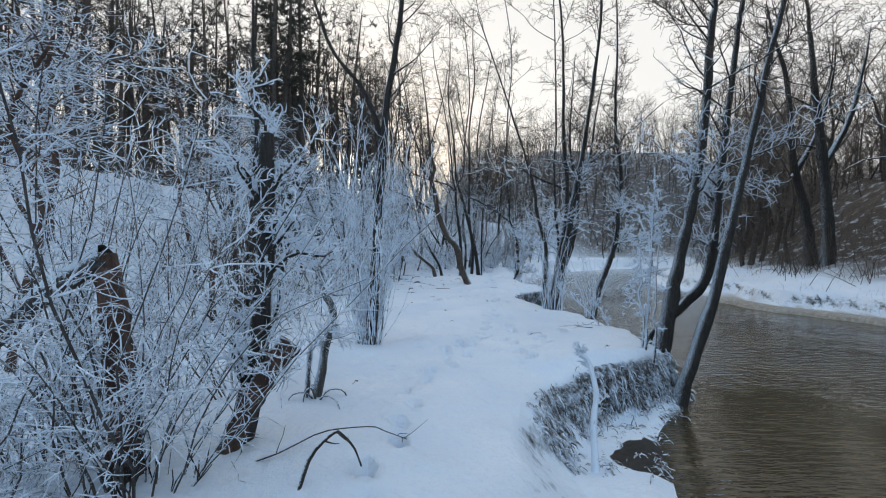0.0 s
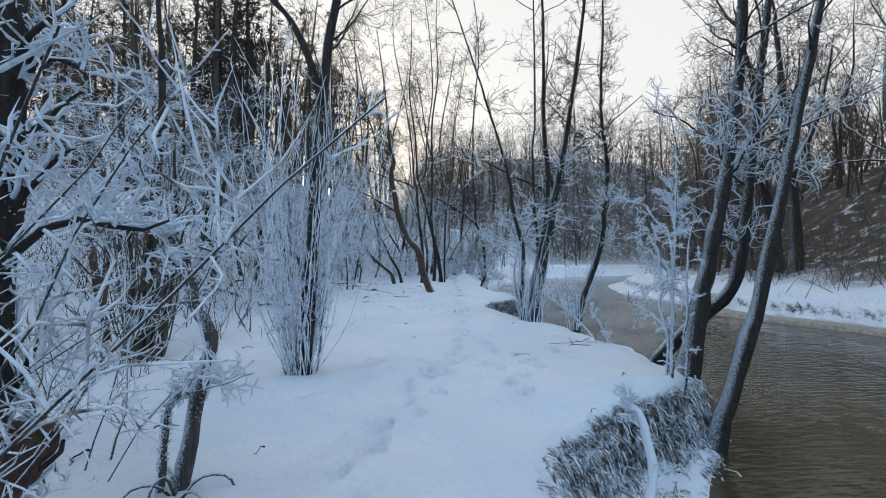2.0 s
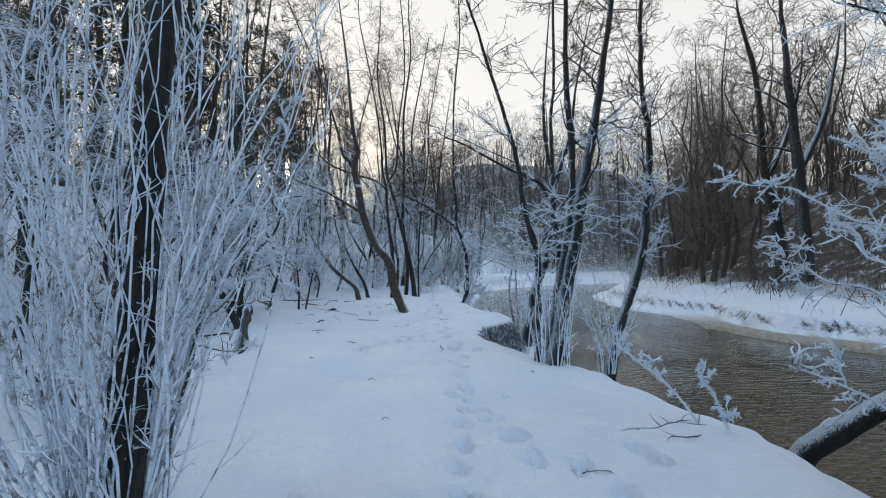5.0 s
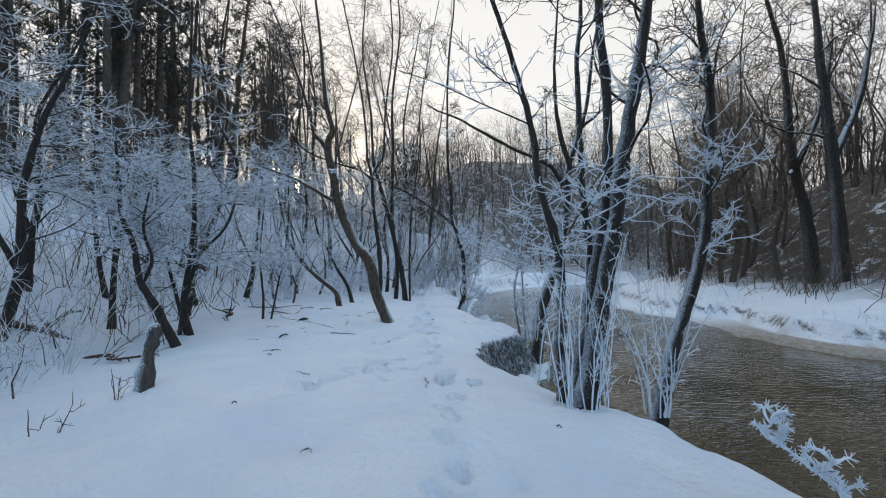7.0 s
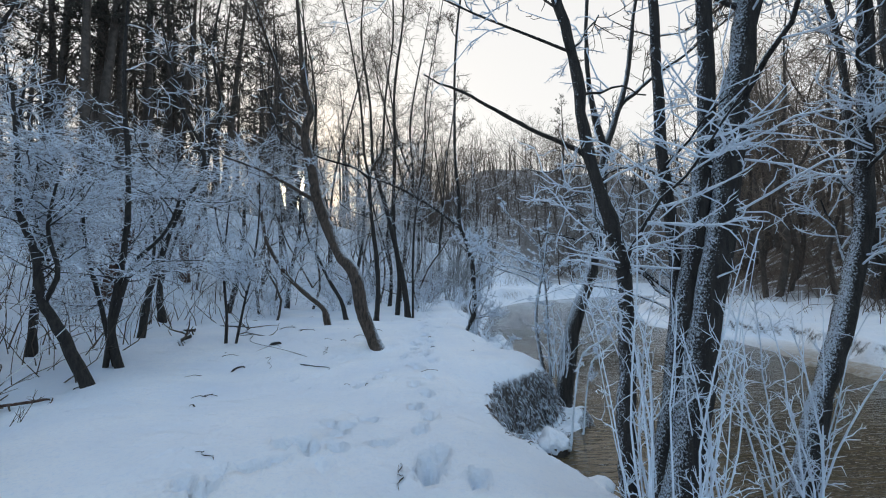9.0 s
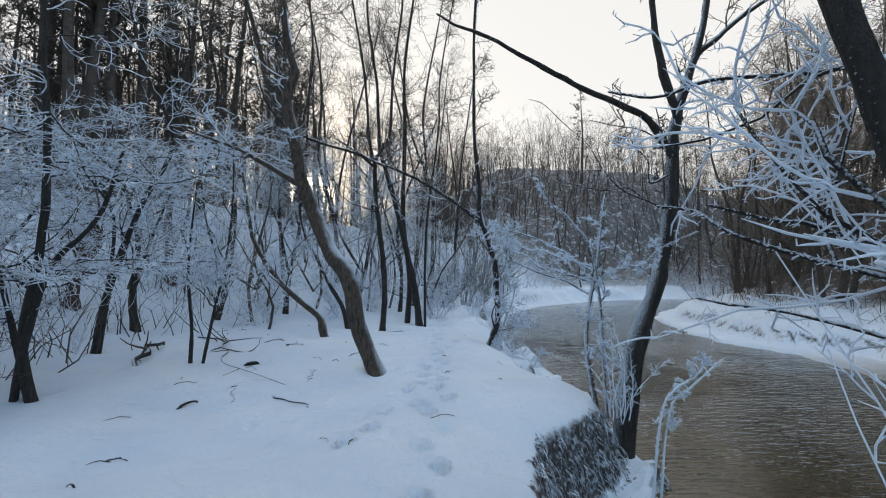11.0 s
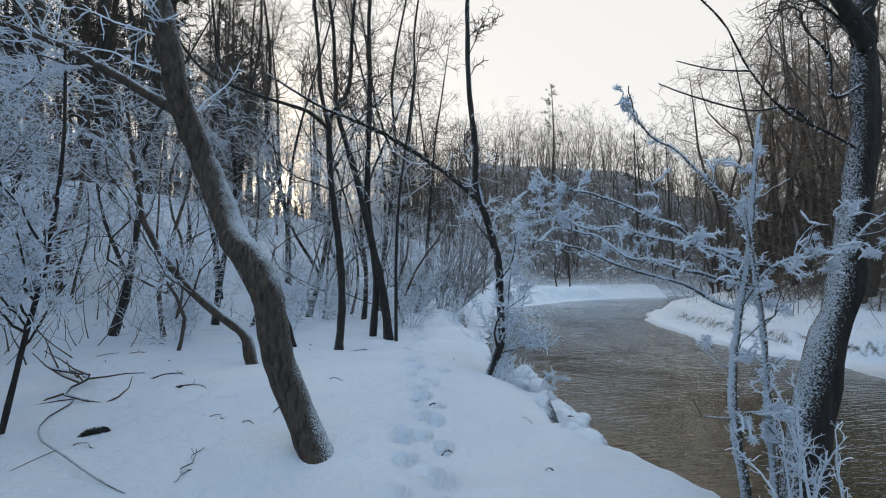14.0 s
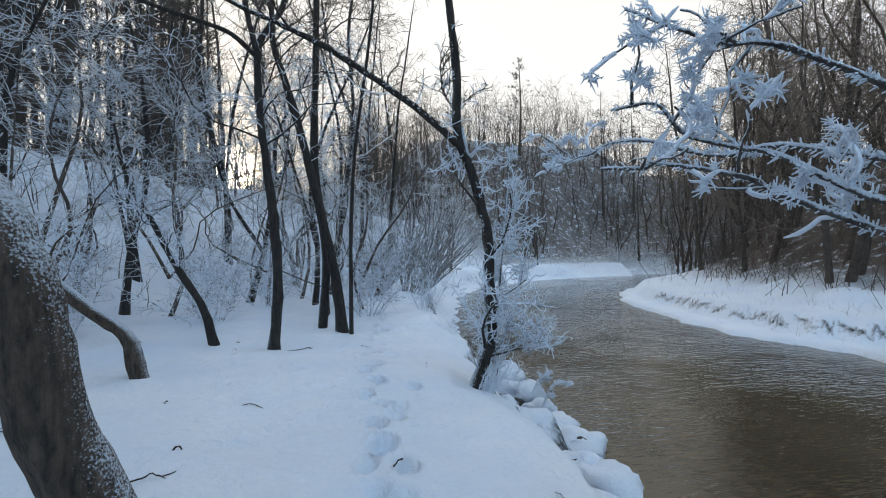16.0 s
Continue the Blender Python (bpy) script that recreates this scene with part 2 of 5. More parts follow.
NEAR_X = [2.8, 2.8, 3.0, 3.2, 3.45, 3.8, 4.5, 5.2, 5.5, 5.1, 3.6, 3.7, 5.0, 4.6, 4.4, 4.75, 4.9, 5.1, 5.7, 7.0, 9.0, 13.5, 22, 34, 54, 800]
OPP_Y = [-60, 5, 10, 14.5, 17.2, 19.3, 21.4, 25, 27, 28.6, 31.6, 38, 44, 50, 56, 62]
OPP_X = [17.5, 16.2, 15.2, 14.2, 13.2, 12.4, 12.5, 13.8, 13.8, 13.4, 13.9, 15.9, 20, 30, 52, 700]
FOOT_Y = [-60, 20, 25, 30, 35, 40, 45, 55, 70, 90]
FOOT_X = [-6.5, -6.5, -5.5, -3.0, -0.2, 2.0, 4.5, 9.0, 24, 60]
LAND_Y = [0, 5, 9, 13, 19, 26, 34, 45]
LAND_Z = [-0.05, -0.06, -0.05, 0.05, 0.11, 0.14, 0.2, 0.4]


def smooth(a, b, v):
    u = np.clip((v - a) / (b - a), 0, 1)
    return u * u * (3 - 2 * u)


def lattice(i, j, seed):
    h = (i * 374761393 + j * 668265263 + seed * 974634777) & 0xFFFFFFFF
    h = ((h ^ (h >> 13)) * 1274126177) & 0xFFFFFFFF
    return ((h ^ (h >> 16)) & 0xFFFF) / 65535.0


def vnoise(x, y, size, seed=0):
    """Smooth value noise, -0.5 to 0.5, with lumps of the given size."""
    x, y = np.asarray(x, float) / size, np.asarray(y, float) / size
    i, j = np.floor(x).astype(np.int64), np.floor(y).astype(np.int64)
    u, v = x - i, y - j
    u, v = u * u * (3 - 2 * u), v * v * (3 - 2 * v)
    a, b, c, d = lattice(i, j, seed), lattice(i + 1, j, seed), lattice(i, j + 1, seed), lattice(i + 1, j + 1, seed)
    return (a * (1 - u) + b * u) * (1 - v) + (c * (1 - u) + d * u) * v - 0.5


def footprints():
    rng = np.random.default_rng(4)
    line_y = np.array([3.0, 5.6, 6.7, 8.5, 10.3, 12.8, 15.9, 18.9, 20.8, 23.7, 27, 31])
    line_x = np.array([-0.55, -0.25, 0.13, 0.6, 1.0, 1.45, 1.62, 2.0, 2.1, 2.25, 2.7, 3.2])
    prints = []
    y, side = 3.0, 1
    while y < 30:
        x = np.interp(y, line_y, line_x)
        prints.append((x + side * 0.07 + rng.normal(0, 0.03), y + rng.normal(0, 0.04), rng.normal(0.25, 0.2), rng.uniform(0.13, 0.24)))
        y, side = y + rng.uniform(0.34, 0.5), -side
    # a second, older track and the trampled places beside it
    for (x0, y0), (x1, y1), steps in (((1.3, 6.9), (1.25, 11.2), 12), ((-0.1, 13.4), (1.0, 14.9), 11), ((0.2, 14.4), (1.9, 13.6), 9), ((1.2, 16.5), (2.5, 22.0), 15), ((-0.1, 7.2), (0.5, 8.6), 6), ((1.7, 8.0), (2.3, 9.2), 6)):
        for k in range(steps):
            f = k / (steps - 1)
            prints.append((x0 + (x1 - x0) * f + rng.normal(0, 0.14), y0 + (y1 - y0) * f + rng.normal(0, 0.12), rng.normal(0, 0.6), rng.uniform(0.12, 0.24)))
    # soft hollows where lumps of snow fell from the trees
    for _ in range(60):
        y = rng.uniform(4, 25)
        x = rng.uniform(-2.6, float(np.interp(y, TOP_Y, TOP_X)) - 0.5)
        prints.append((x, y, rng.uniform(0, 3.1), rng.uniform(0.02, 0.07)))
    prints += [(1.63, 11.07, 0.3, 0.1), (-1.97, 12.15, 1.2, 0.06), (0.68, 13.7, 0.4, 0.07)]
    return prints


PRINTS = footprints()


def height(x, y, fine=True):
    x, y = np.asarray(x, float), np.asarray(y, float)
    top, near, opp, foot = (np.interp(y, a, b) for a, b in ((TOP_Y, TOP_X), (NEAR_Y, NEAR_X), (OPP_Y, OPP_X), (FOOT_Y, FOOT_X)))
    wob = 0.22 * vnoise(x, y, 0.8, 3) + 0.12 * vnoise(x, y, 0.31, 4)
    top = top + wob
    land = np.interp(y, LAND_Y, LAND_Z)
    land = land - 0.28 * smooth(-1.6, -4.5, x) * smooth(20, 14, y)
    s = foot - x + 1.6 * vnoise(x, y, 6, 11)
    hill = 4.6 * smooth(-1.2, 8.5, s) + 0.02 * np.clip(s - 8, 0, 60)
    land = land + hill
    land = land + 0.16 * vnoise(x, y, 2.3, 5) + 0.10 * vnoise(x, y, 1.2, 25) + 0.075 * vnoise(x, y, 0.7, 6) + 0.034 * vnoise(x, y, 0.26, 17) + 0.016 * vnoise(x, y, 0.12, 18) + smooth(1, 6, s) * (0.55 * vnoise(x, y, 2.6, 7) + 0.22 * vnoise(x, y, 0.8, 8))
    # mound of the lip, then the bank down to the water and the bed
    near = np.maximum(near, top + 0.35)
    u = np.clip((x - top) / (near - top), -1, 2)
    drop = smooth(-0.5, 0.03, u) * 0.13 + 0.60 * smooth(0.0, 0.36, u) + 0.08 * np.clip(u, 0, 1) + 0.2 * smooth(0.6, 0.88, u)
    z = land - (land - WATER + 0.12) * np.clip(drop, 0, 1) + (0.3 * vnoise(x, y, 0.5, 9) + 0.35 * vnoise(x, y, 0.9, 19)) * smooth(0, 0.3, u) * smooth(0.9, 0.55, u) * (0.3 + 0.7 * smooth(8.0, 9.5, y)) * (1 + 1.1 * smooth(18.8, 20.0, y) * smooth(27, 25, y))
    z = np.where(u >= 1, np.minimum(z, WATER - 0.12 - 0.5 * smooth(1, 1.8, u)), z)
    # the other bank: a shelf of ice, a step of snow, then the wooded slope
    d = x - opp + 0.5 * vnoise(x, y, 1.3, 12) + 0.25 * vnoise(x, y, 0.5, 13)
    far = -1.5 + (0.72) * smooth(-0.25, 0.12, d) + 0.62 * smooth(1.25, 1.7, d + 0.7 * vnoise(x, y, 2.5, 14)) + 0.5 * smooth(2.0, 5.5, d)
    far = far + smooth(2, 4, d) * (0.4 * vnoise(x, y, 1.6, 15) + 0.15 * vnoise(x, y, 0.6, 16)) + 8.0 * smooth(4.5, 22, d) + 0.06 * np.clip(d - 20, 0, 80)
    z = np.where(d > -0.6, np.maximum(z, far), z)
    z = z + 6.5 * smooth(64, 96, y) * smooth(-10, 12, x) + 12.0 * smooth(64, 112, y) * smooth(4, 24, x)
    if fine:
        for px, py, a, deep in PRINTS:
            w = (np.abs(x - px) < 0.4) & (np.abs(y - py) < 0.4)
            if not w.any():
                continue
            ca, sa = math.cos(a), math.sin(a)
            dx, dy = x[w] - px, y[w] - py
            q = ((dx * ca + dy * sa) / 0.064) ** 2 + ((dy * ca - dx * sa) / 0.12) ** 2
            z[w] -= deep * np.exp(-q ** 1.5) - 0.16 * deep * np.exp(-((q - 2.0) ** 2))
    return z


def ground_at(x, y):
    return float(height(np.array([float(x)]), np.array([float(y)]), False)[0])


def axis(*legs):
    """Coordinates from legs of (start, end, step)."""
    out = []
    for a, b, step in legs:
        out.extend(np.linspace(a, b, max(2, int(round((b - a) / step)) + 1))[:-1])
    return np.array(out + [legs[-1][1]])


def build_ground():
    xs = axis((-700, -120, 60), (-120, -40, 6), (-40, -9, 0.6), (-9, -1.6, 0.2), (-1.6, -0.6, 0.08), (-0.6, 2.8, 0.045), (2.8, 5.6, 0.07), (5.6, 11, 0.6), (11, 19, 0.2), (19, 44, 0.9), (44, 120, 6), (120, 700, 60))
    ys = axis((-300, -40, 40), (-40, -4, 3), (-4, 2, 0.3), (2, 25, 0.062), (25, 36, 0.14), (36, 60, 0.6), (60, 120, 3), (120, 900, 80))
    gx, gy = np.meshgrid(xs, ys)
    z = height(gx.ravel(), gy.ravel())
    verts = np.stack([gx.ravel(), gy.ravel(), z], 1)
    w, h = len(xs), len(ys)
    i = (np.arange(h - 1)[:, None] * w + np.arange(w - 1)[None]).ravel()
    quads = np.stack([i, i + 1, i + 1 + w, i + w], 1)
    me = mesh_of("ground", verts, quads, [MAT_SNOW])
    d = verts[:, 0] - np.interp(verts[:, 1], OPP_Y, OPP_X)
    at = me.attributes.new("litter", "FLOAT", "POINT")
    at.data.foreach_set("value", np.maximum(smooth(4.0, 8.0, d), 0.92 * smooth(60, 70, verts[:, 1]) * smooth(4, 20, verts[:, 0])).astype(np.float32))
    shore = np.minimum(verts[:, 0] - np.interp(verts[:, 1], TOP_Y, TOP_X), np.interp(verts[:, 1], OPP_Y, OPP_X) + 3.0 - verts[:, 0])
    at = me.attributes.new("bank", "FLOAT", "POINT")
    at.data.foreach_set("value", smooth(-0.12, 0.1, shore).astype(np.float32))
    at = me.attributes.new("dark_patch", "FLOAT", "POINT")
    hollow = ((verts[:, 0] - 2.75) / 0.72) ** 2 + ((verts[:, 1] - 5.42) / 0.6) ** 2 + 1.1 * vnoise(verts[:, 0], verts[:, 1], 0.28, 21) + 0.5 * vnoise(verts[:, 0], verts[:, 1], 0.12, 22)
    at.data.foreach_set("value", smooth(1.4, 0.7, hollow).astype(np.float32))
    at = me.attributes.new("shelf", "FLOAT", "POINT")
    at.data.foreach_set("value", (smooth(-0.4, -0.1, d) * smooth(1.35, 1.0, d + 0.7 * vnoise(verts[:, 0], verts[:, 1], 2.5, 14)) * smooth(27, 21, verts[:, 1])).astype(np.float32))
    tagged(new("ground", me), "trodden bluish snow along a river bank", "snowy ground", kind="structure")


def mesh_of(name, verts, faces, mats, soft=True):
    me = bpy.data.meshes.new(name)
    verts, faces = np.asarray(verts, np.float32), np.asarray(faces, np.int32)
    me.vertices.add(len(verts))
    me.vertices.foreach_set("co", verts.ravel())
    size = faces.shape[1]
    me.loops.add(faces.size)
    me.loops.foreach_set("vertex_index", faces.ravel())
    me.polygons.add(len(faces))
    me.polygons.foreach_set("loop_start", np.arange(0, faces.size, size, dtype=np.int32))
    if soft:
        me.polygons.foreach_set("use_smooth", np.ones(len(faces), bool))
    me.update(calc_edges=True)
    me.validate()
    for m in mats:
        me.materials.append(m)
    return me


build_ground()


def build_water():
    ys = axis((-60, 30, 3), (30, 75, 1.5))
    rows = []
    for y in ys:
        a = float(np.interp(y, NEAR_Y, NEAR_X)) - 2.5
        b = float(np.interp(y, OPP_Y, OPP_X)) + 1.6
        a, b = min(a, 398), min(b, 400)
        rows.append([(a + (b - a) * k / 6, y, WATER) for k in range(7)])
    v = np.array(rows).reshape(-1, 3)
    i = (np.arange(len(ys) - 1)[:, None] * 7 + np.arange(6)[None]).ravel()
    tagged(new("river", mesh_of("river", v, np.stack([i, i + 1, i + 8, i + 7], 1), [MAT_WATER])), "slow murky brown river water, lightly rippled", "river", kind="structure")


build_water()


# ---- growing wood: tubes along bent lines ----
def unit(v):
    return v / np.maximum(np.linalg.norm(v, axis=-1, keepdims=True), 1e-9)


def tubes(P, R, sides):
    """Vertices and quads of n tubes along P (n, k, 3) with radii R (n, k)."""
    n, k, _ = P.shape
    t = unit(np.gradient(P, axis=1))
    mean = unit(P[:, -1] - P[:, 0])
    ref = np.where(np.abs(mean[:, 2:3]) > 0.8, np.array([[1.0, 0.2, 0]]), np.array([[0, 0.1, 1.0]]))[:, None, :]
    u = unit(np.cross(t, np.broadcast_to(ref, t.shape)))
    v = np.cross(t, u)
    a = np.arange(sides) * 2 * np.pi / sides
    ring = u[:, :, None, :] * np.cos(a)[None, None, :, None] + v[:, :, None, :] * np.sin(a)[None, None, :, None]
    V = P[:, :, None, :] + ring * R[:, :, None, None]
    base = (np.arange(n)[:, None, None] * k + np.arange(k - 1)[None, :, None]) * sides
    j, j1 = np.arange(sides)[None, None, :], (np.arange(sides)[None, None, :] + 1) % sides
    F = np.stack([base + j, base + j1, base + sides + j1, base + sides + j], -1)
    return V.reshape(-1, 3), F.reshape(-1, 4)


def tube_mesh(name, sets, mats):
    """One mesh from several (P, R, sides)."""
    vs, fs, o = [], [], 0
    for P, R, sides in sets:
        if len(P) == 0:
            continue
        v, f = tubes(P, R, sides)
        vs.append(v), fs.append(f + o)
        o += len(v)
    return mesh_of(name, np.concatenate(vs), np.concatenate(fs), mats)


def spline(points, count):
    """A smooth line through the points (Catmull-Rom), as count points."""
    p = np.asarray(points, float)
    p = np.vstack([2 * p[0] - p[1], p, 2 * p[-1] - p[-2]])
    s = np.linspace(0, len(p) - 3 - 1e-6, count)
    i = s.astype(int)
    f = (s - i)[:, None]
    a, b, c, d = p[i], p[i + 1], p[i + 2], p[i + 3]
    return 0.5 * (2 * b + (c - a) * f + (2 * a - 5 * b + 4 * c - d) * f ** 2 + (3 * b - a - 3 * c + d) * f ** 3)


def sprout(rng, P, R, n, length, spread=1.0, up=0.2, k=4, wander=0.15, ratio=0.55, rmin=0.003, t0=0.25, t1=1.0, tip=0.35, aim=None, flat=1.0):
    """n side shoots from the lines P, R: random start, turned off the parent by spread, drawn upwards by up, crooked by wander."""
    if n <= 0 or len(P) == 0:
        return np.zeros((0, k, 3)), np.zeros((0, k))
    m, k0, _ = P.shape
    size = np.linalg.norm(np.diff(P, axis=1), axis=2).sum(1)
    which = rng.choice(m, n, p=size / size.sum())
    t = rng.uniform(t0, t1, n) * (k0 - 1)
    i = np.minimum(t.astype(int), k0 - 2)
    f = (t - i)[:, None]
    start = P[which, i] * (1 - f) + P[which, i + 1] * f
    r0 = R[which, i] * (1 - f[:, 0]) + R[which, i + 1] * f[:, 0]
    along = unit(P[which, i + 1] - P[which, i])
    rnd = rng.normal(size=(n, 3))
    if aim is not None:
        rnd = rnd + np.asarray(aim) * 1.2
    side = unit(rnd - (rnd * along).sum(1, keepdims=True) * along)
    d = unit(along * rng.uniform(0.3, 1.0, (n, 1)) + side * spread * rng.uniform(0.6, 1.2, (n, 1)) + np.array([0, 0, up]))
    d = unit(d * np.array([1, 1, flat]))
    ln = length * rng.uniform(0.45, 1.0, n) * (1 - 0.35 * (t / (k0 - 1)))
    pts = [start]
    for q in range(k - 1):
        d = unit(d + rng.normal(size=(n, 3)) * wander * np.array([1, 1, 0.5 + 0.5 * flat]) + np.array([0, 0, up * 0.25]))
        pts.append(pts[-1] + d * (ln / (k - 1))[:, None])
    r0 = np.maximum(r0 * ratio, rmin)
    return np.stack(pts, 1), np.maximum(r0[:, None] * np.linspace(1, tip, k)[None], rmin * 0.6)


def part(name, data, parent, label=""):
    """Links a mesh as one part of a thing, which stands at the parent's place."""
    ob = new(name, data)
    ob.parent = parent
    ob.matrix_parent_inverse = Matrix.Translation(parent.location).inverted() if parent.parent is None else Matrix()
    return tagged(ob, label)


def fine_part(name, data, parent, label=""):
    """A part made of uncountable fine pieces."""
    return tagged(part(name, data, parent, label), kind="stuff")


def thing(name, x, y, z, label, category, group=""):
    e = new(name)
    e.location = (x, y, z)
    e.empty_display_size = 0.2
    return tagged(e, label, category, group)


def stem_mesh(name, line, r0, r1, mat, rng, sides=12, flare=0.0, lumpy=0.10, taper=1.3):
    """A trunk: a tapered, lumpy tube along a line (k, 3), flared at its foot, closed on top."""
    k = len(line)
    s = np.linspace(0, 1, k)
    r = r1 + (r0 - r1) * (1 - s ** taper) + flare * r0 * np.exp(-s * k / 2.2)
    r = r * (1 + lumpy * rng.normal(size=k) * 0.6)
    v, f = tubes(line[None], r[None], sides)
    c = np.repeat(line, sides, 0)
    ph = rng.uniform(0, 6.28, 3)
    a = np.tile(np.arange(sides) * 2 * np.pi / sides, k)
    w = 1 + lumpy * (np.sin(3 * a + ph[0] + 2 * c[:, 2]) * 0.6 + np.sin(5 * a + ph[1] - 3 * c[:, 2]) * 0.4) + rng.normal(0, lumpy * 0.35, len(a))
    v = c + (v - c) * w[:, None]
    top = np.array([line[-1] + (line[-1] - line[-2]) * 0.15])
    cap = [((k - 1) * sides + j, (k - 1) * sides + (j + 1) % sides, len(v), len(v)) for j in range(sides)]
    me = bpy.data.meshes.new(name)
    faces = [tuple(q) for q in f.tolist()] + [q[:3] for q in cap]
    me.from_pydata(np.vstack([v, top]).tolist(), [], faces)
    me.polygons.foreach_set("use_smooth", np.ones(len(me.polygons), bool))
    me.materials.append(mat)
    return me


def tipped(R):
    """Radii that run out to a fine tip."""
    R = R.copy()
    R[:, -1] *= 0.3
    return R


def path_side_off(P, R, x):
    """Without the low branches that would reach over the path, past x."""
    keep = (P[:, :, 0].min(1) > x) | (P[:, :, 2].min(1) > 3.2)
    return P[keep], R[keep]


def resample(line, count):
    """The line (k, 3) as count points, for side shoots to start from."""
    s = np.linspace(0, len(line) - 1, count)
    return np.stack([np.interp(s, np.arange(len(line)), line[:, c]) for c in range(3)], 1)


def fluff(rng, P, R, n, size, rmin, aim=None):
    """Short needles of rime standing off the lines."""
    return sprout(rng, P, R, n, size, 1.6, 0.05, 2, 0.0, 0.2, rmin, 0.0, 1.0, 0.5, aim)


def crooked(rng, points, off):
    """The line with a bend put in between each two of its points."""
    out = [points[0]]
    for a, b in zip(points, points[1:]):
        f = rng.uniform(0.35, 0.65)
        out += [tuple(p + (q - p) * f + rng.normal(0, off) for p, q in zip(a, b)), b]
    return out


def split_by_height(rng, P, level, fuzz):
    z = P[:, :, 2].mean(1) + rng.normal(0, fuzz, len(P))
    return z < level


def bare_tree(name, label, stems, rng, mat, limbs=10, limb_len=1.3, boughs=70, bough_len=0.6, twigs=450, twig_len=0.28, frost_level=3.0, frost=MAT_RIME, t0=0.35, up=0.35, fuzz=0.5, thick=1.0, wander=0.2, group="trees by the river", needles=0, aim=None, spread=1.0, fork_names=("trunk", "stem"), frost_r=0.0055, bark_needles=0, needle_aim=None, flat=1.0, high=0, trimmed=None):
    """A leafless tree from stems of (points, r0, r1); the first is the trunk. Twigs below frost_level carry rime, those above are bare."""
    x, y, z = stems[0][0][0]
    e = thing(name, x, y, z, label, "tree", group)
    lines, radii = [], []
    for q, (pts, r0, r1, *form) in enumerate(stems):
        pts = [tuple(v) for v in pts]
        if pts[-1][2] > 5.2:
            (xa, ya, za), (xb, yb, zb) = pts[-2], pts[-1]
            f = 2.2 / max(0.5, math.dist(pts[-2], pts[-1]))
            pts.append((xb + (xb - xa) * f * 0.8 + rng.normal(0, 0.2), yb + (yb - ya) * f, zb + (zb - za) * f))
            r1 = min(r1, 0.014)
        n = max(14, int(4 * len(pts)))
        line = spline(pts, n)
        line[1:-1] += rng.normal(0, r0 * (0.02 if form else 0.07), (n - 2, 3))
        part(fork_names[0] if q == 0 else fork_names[1], stem_mesh("trunk", line, r0, r1, mat, rng, 20 if form else 12 if r0 > 0.05 else 8, 0.45 if q == 0 else 0.1, *(form or (0.10, 1.3))), e)
        lines.append(resample(line, 12)), radii.append(r1 + (r0 - r1) * (1 - np.linspace(0, 1, 12) ** 1.3))
    P, R = np.stack(lines), np.stack(radii)
    P1, R1 = sprout(rng, P, R, limbs, limb_len, spread, up, 8, wander, 0.3, 0.007 * thick, t0, 0.97, 0.25, aim, 0.5 + 0.5 * flat)
    if high:
        PH, RH = sprout(rng, P, R, high, limb_len * 1.7, spread * 1.15, 0.12, 8, 0.13, 0.3, 0.008 * thick, 0.55, 0.98, 0.25)
        P1, R1 = np.concatenate([P1, PH]), np.concatenate([R1, RH])
    if trimmed:
        P1, R1 = path_side_off(P1, R1, trimmed)
    for q in range(len(P1)):
        part("limb", tube_mesh("limb", [(P1[q:q + 1], R1[q:q + 1], 6)], [mat]), e)
    PA, RA = np.concatenate([resample_all(P, 8), P1]), np.concatenate([R[:, [0, 2, 3, 5, 7, 8, 10, 11]], R1])
    on_stem = int(boughs * 0.3)
    P2, R2 = sprout(rng, PA, np.minimum(RA, 0.03), on_stem, bough_len, spread * 1.1, up * 0.7, 6, wander * 1.35, 0.35, 0.004 * thick, t0, 1.0, 0.4, aim, flat)
    P2b, R2b = sprout(rng, P1, np.minimum(R1, 0.03), boughs - on_stem, bough_len, spread, up * 0.7, 6, wander * 1.35, 0.5, 0.004 * thick, 0.12, 1.0, 0.4, aim, flat)
    P2, R2 = np.concatenate([P2, P2b]), np.concatenate([R2, R2b])
    if trimmed:
        P2, R2 = path_side_off(P2, R2, trimmed)
    P3, R3 = sprout(rng, P2, R2, twigs, twig_len, 1.1, up * 0.4, 4, wander * 2.1, 0.6, 0.003 * thick, 0.1, 1.0, 0.6, None, flat)
    low2, low3 = split_by_height(rng, P2, frost_level, fuzz), split_by_height(rng, P3, frost_level, fuzz)
    if low2.any() or low3.any():
        sets = [(P2[low2], tipped(np.clip(R2[low2] * 1.2, frost_r, max(frost_r * 1.3, 0.0085))), 4), (P3[low3], tipped(np.maximum(R3[low3] * 1.3, frost_r * 0.85)), 3)]
        if needles:
            sets.append((*fluff(rng, P3[low3], R3[low3], needles, 0.05, 0.003), 3))
        if bark_needles:
            sets.append((*fluff(rng, resample_all(P, 12), R * 2.2, bark_needles, 0.05, 0.0028, needle_aim), 3))
        fine_part("rimed_spray", tube_mesh("rimed_spray", sets, [frost]), e, "fine twigs white with hoar frost")
    if (~low2).any() or (~low3).any():
        fine_part("bare_spray", tube_mesh("bare_spray", [(P2[~low2], R2[~low2], 4), (P3[~low3], R3[~low3], 3)], [MAT_TWIG]), e)
    return e


def resample_all(P, count):
    return np.stack([resample(p, count) for p in P])


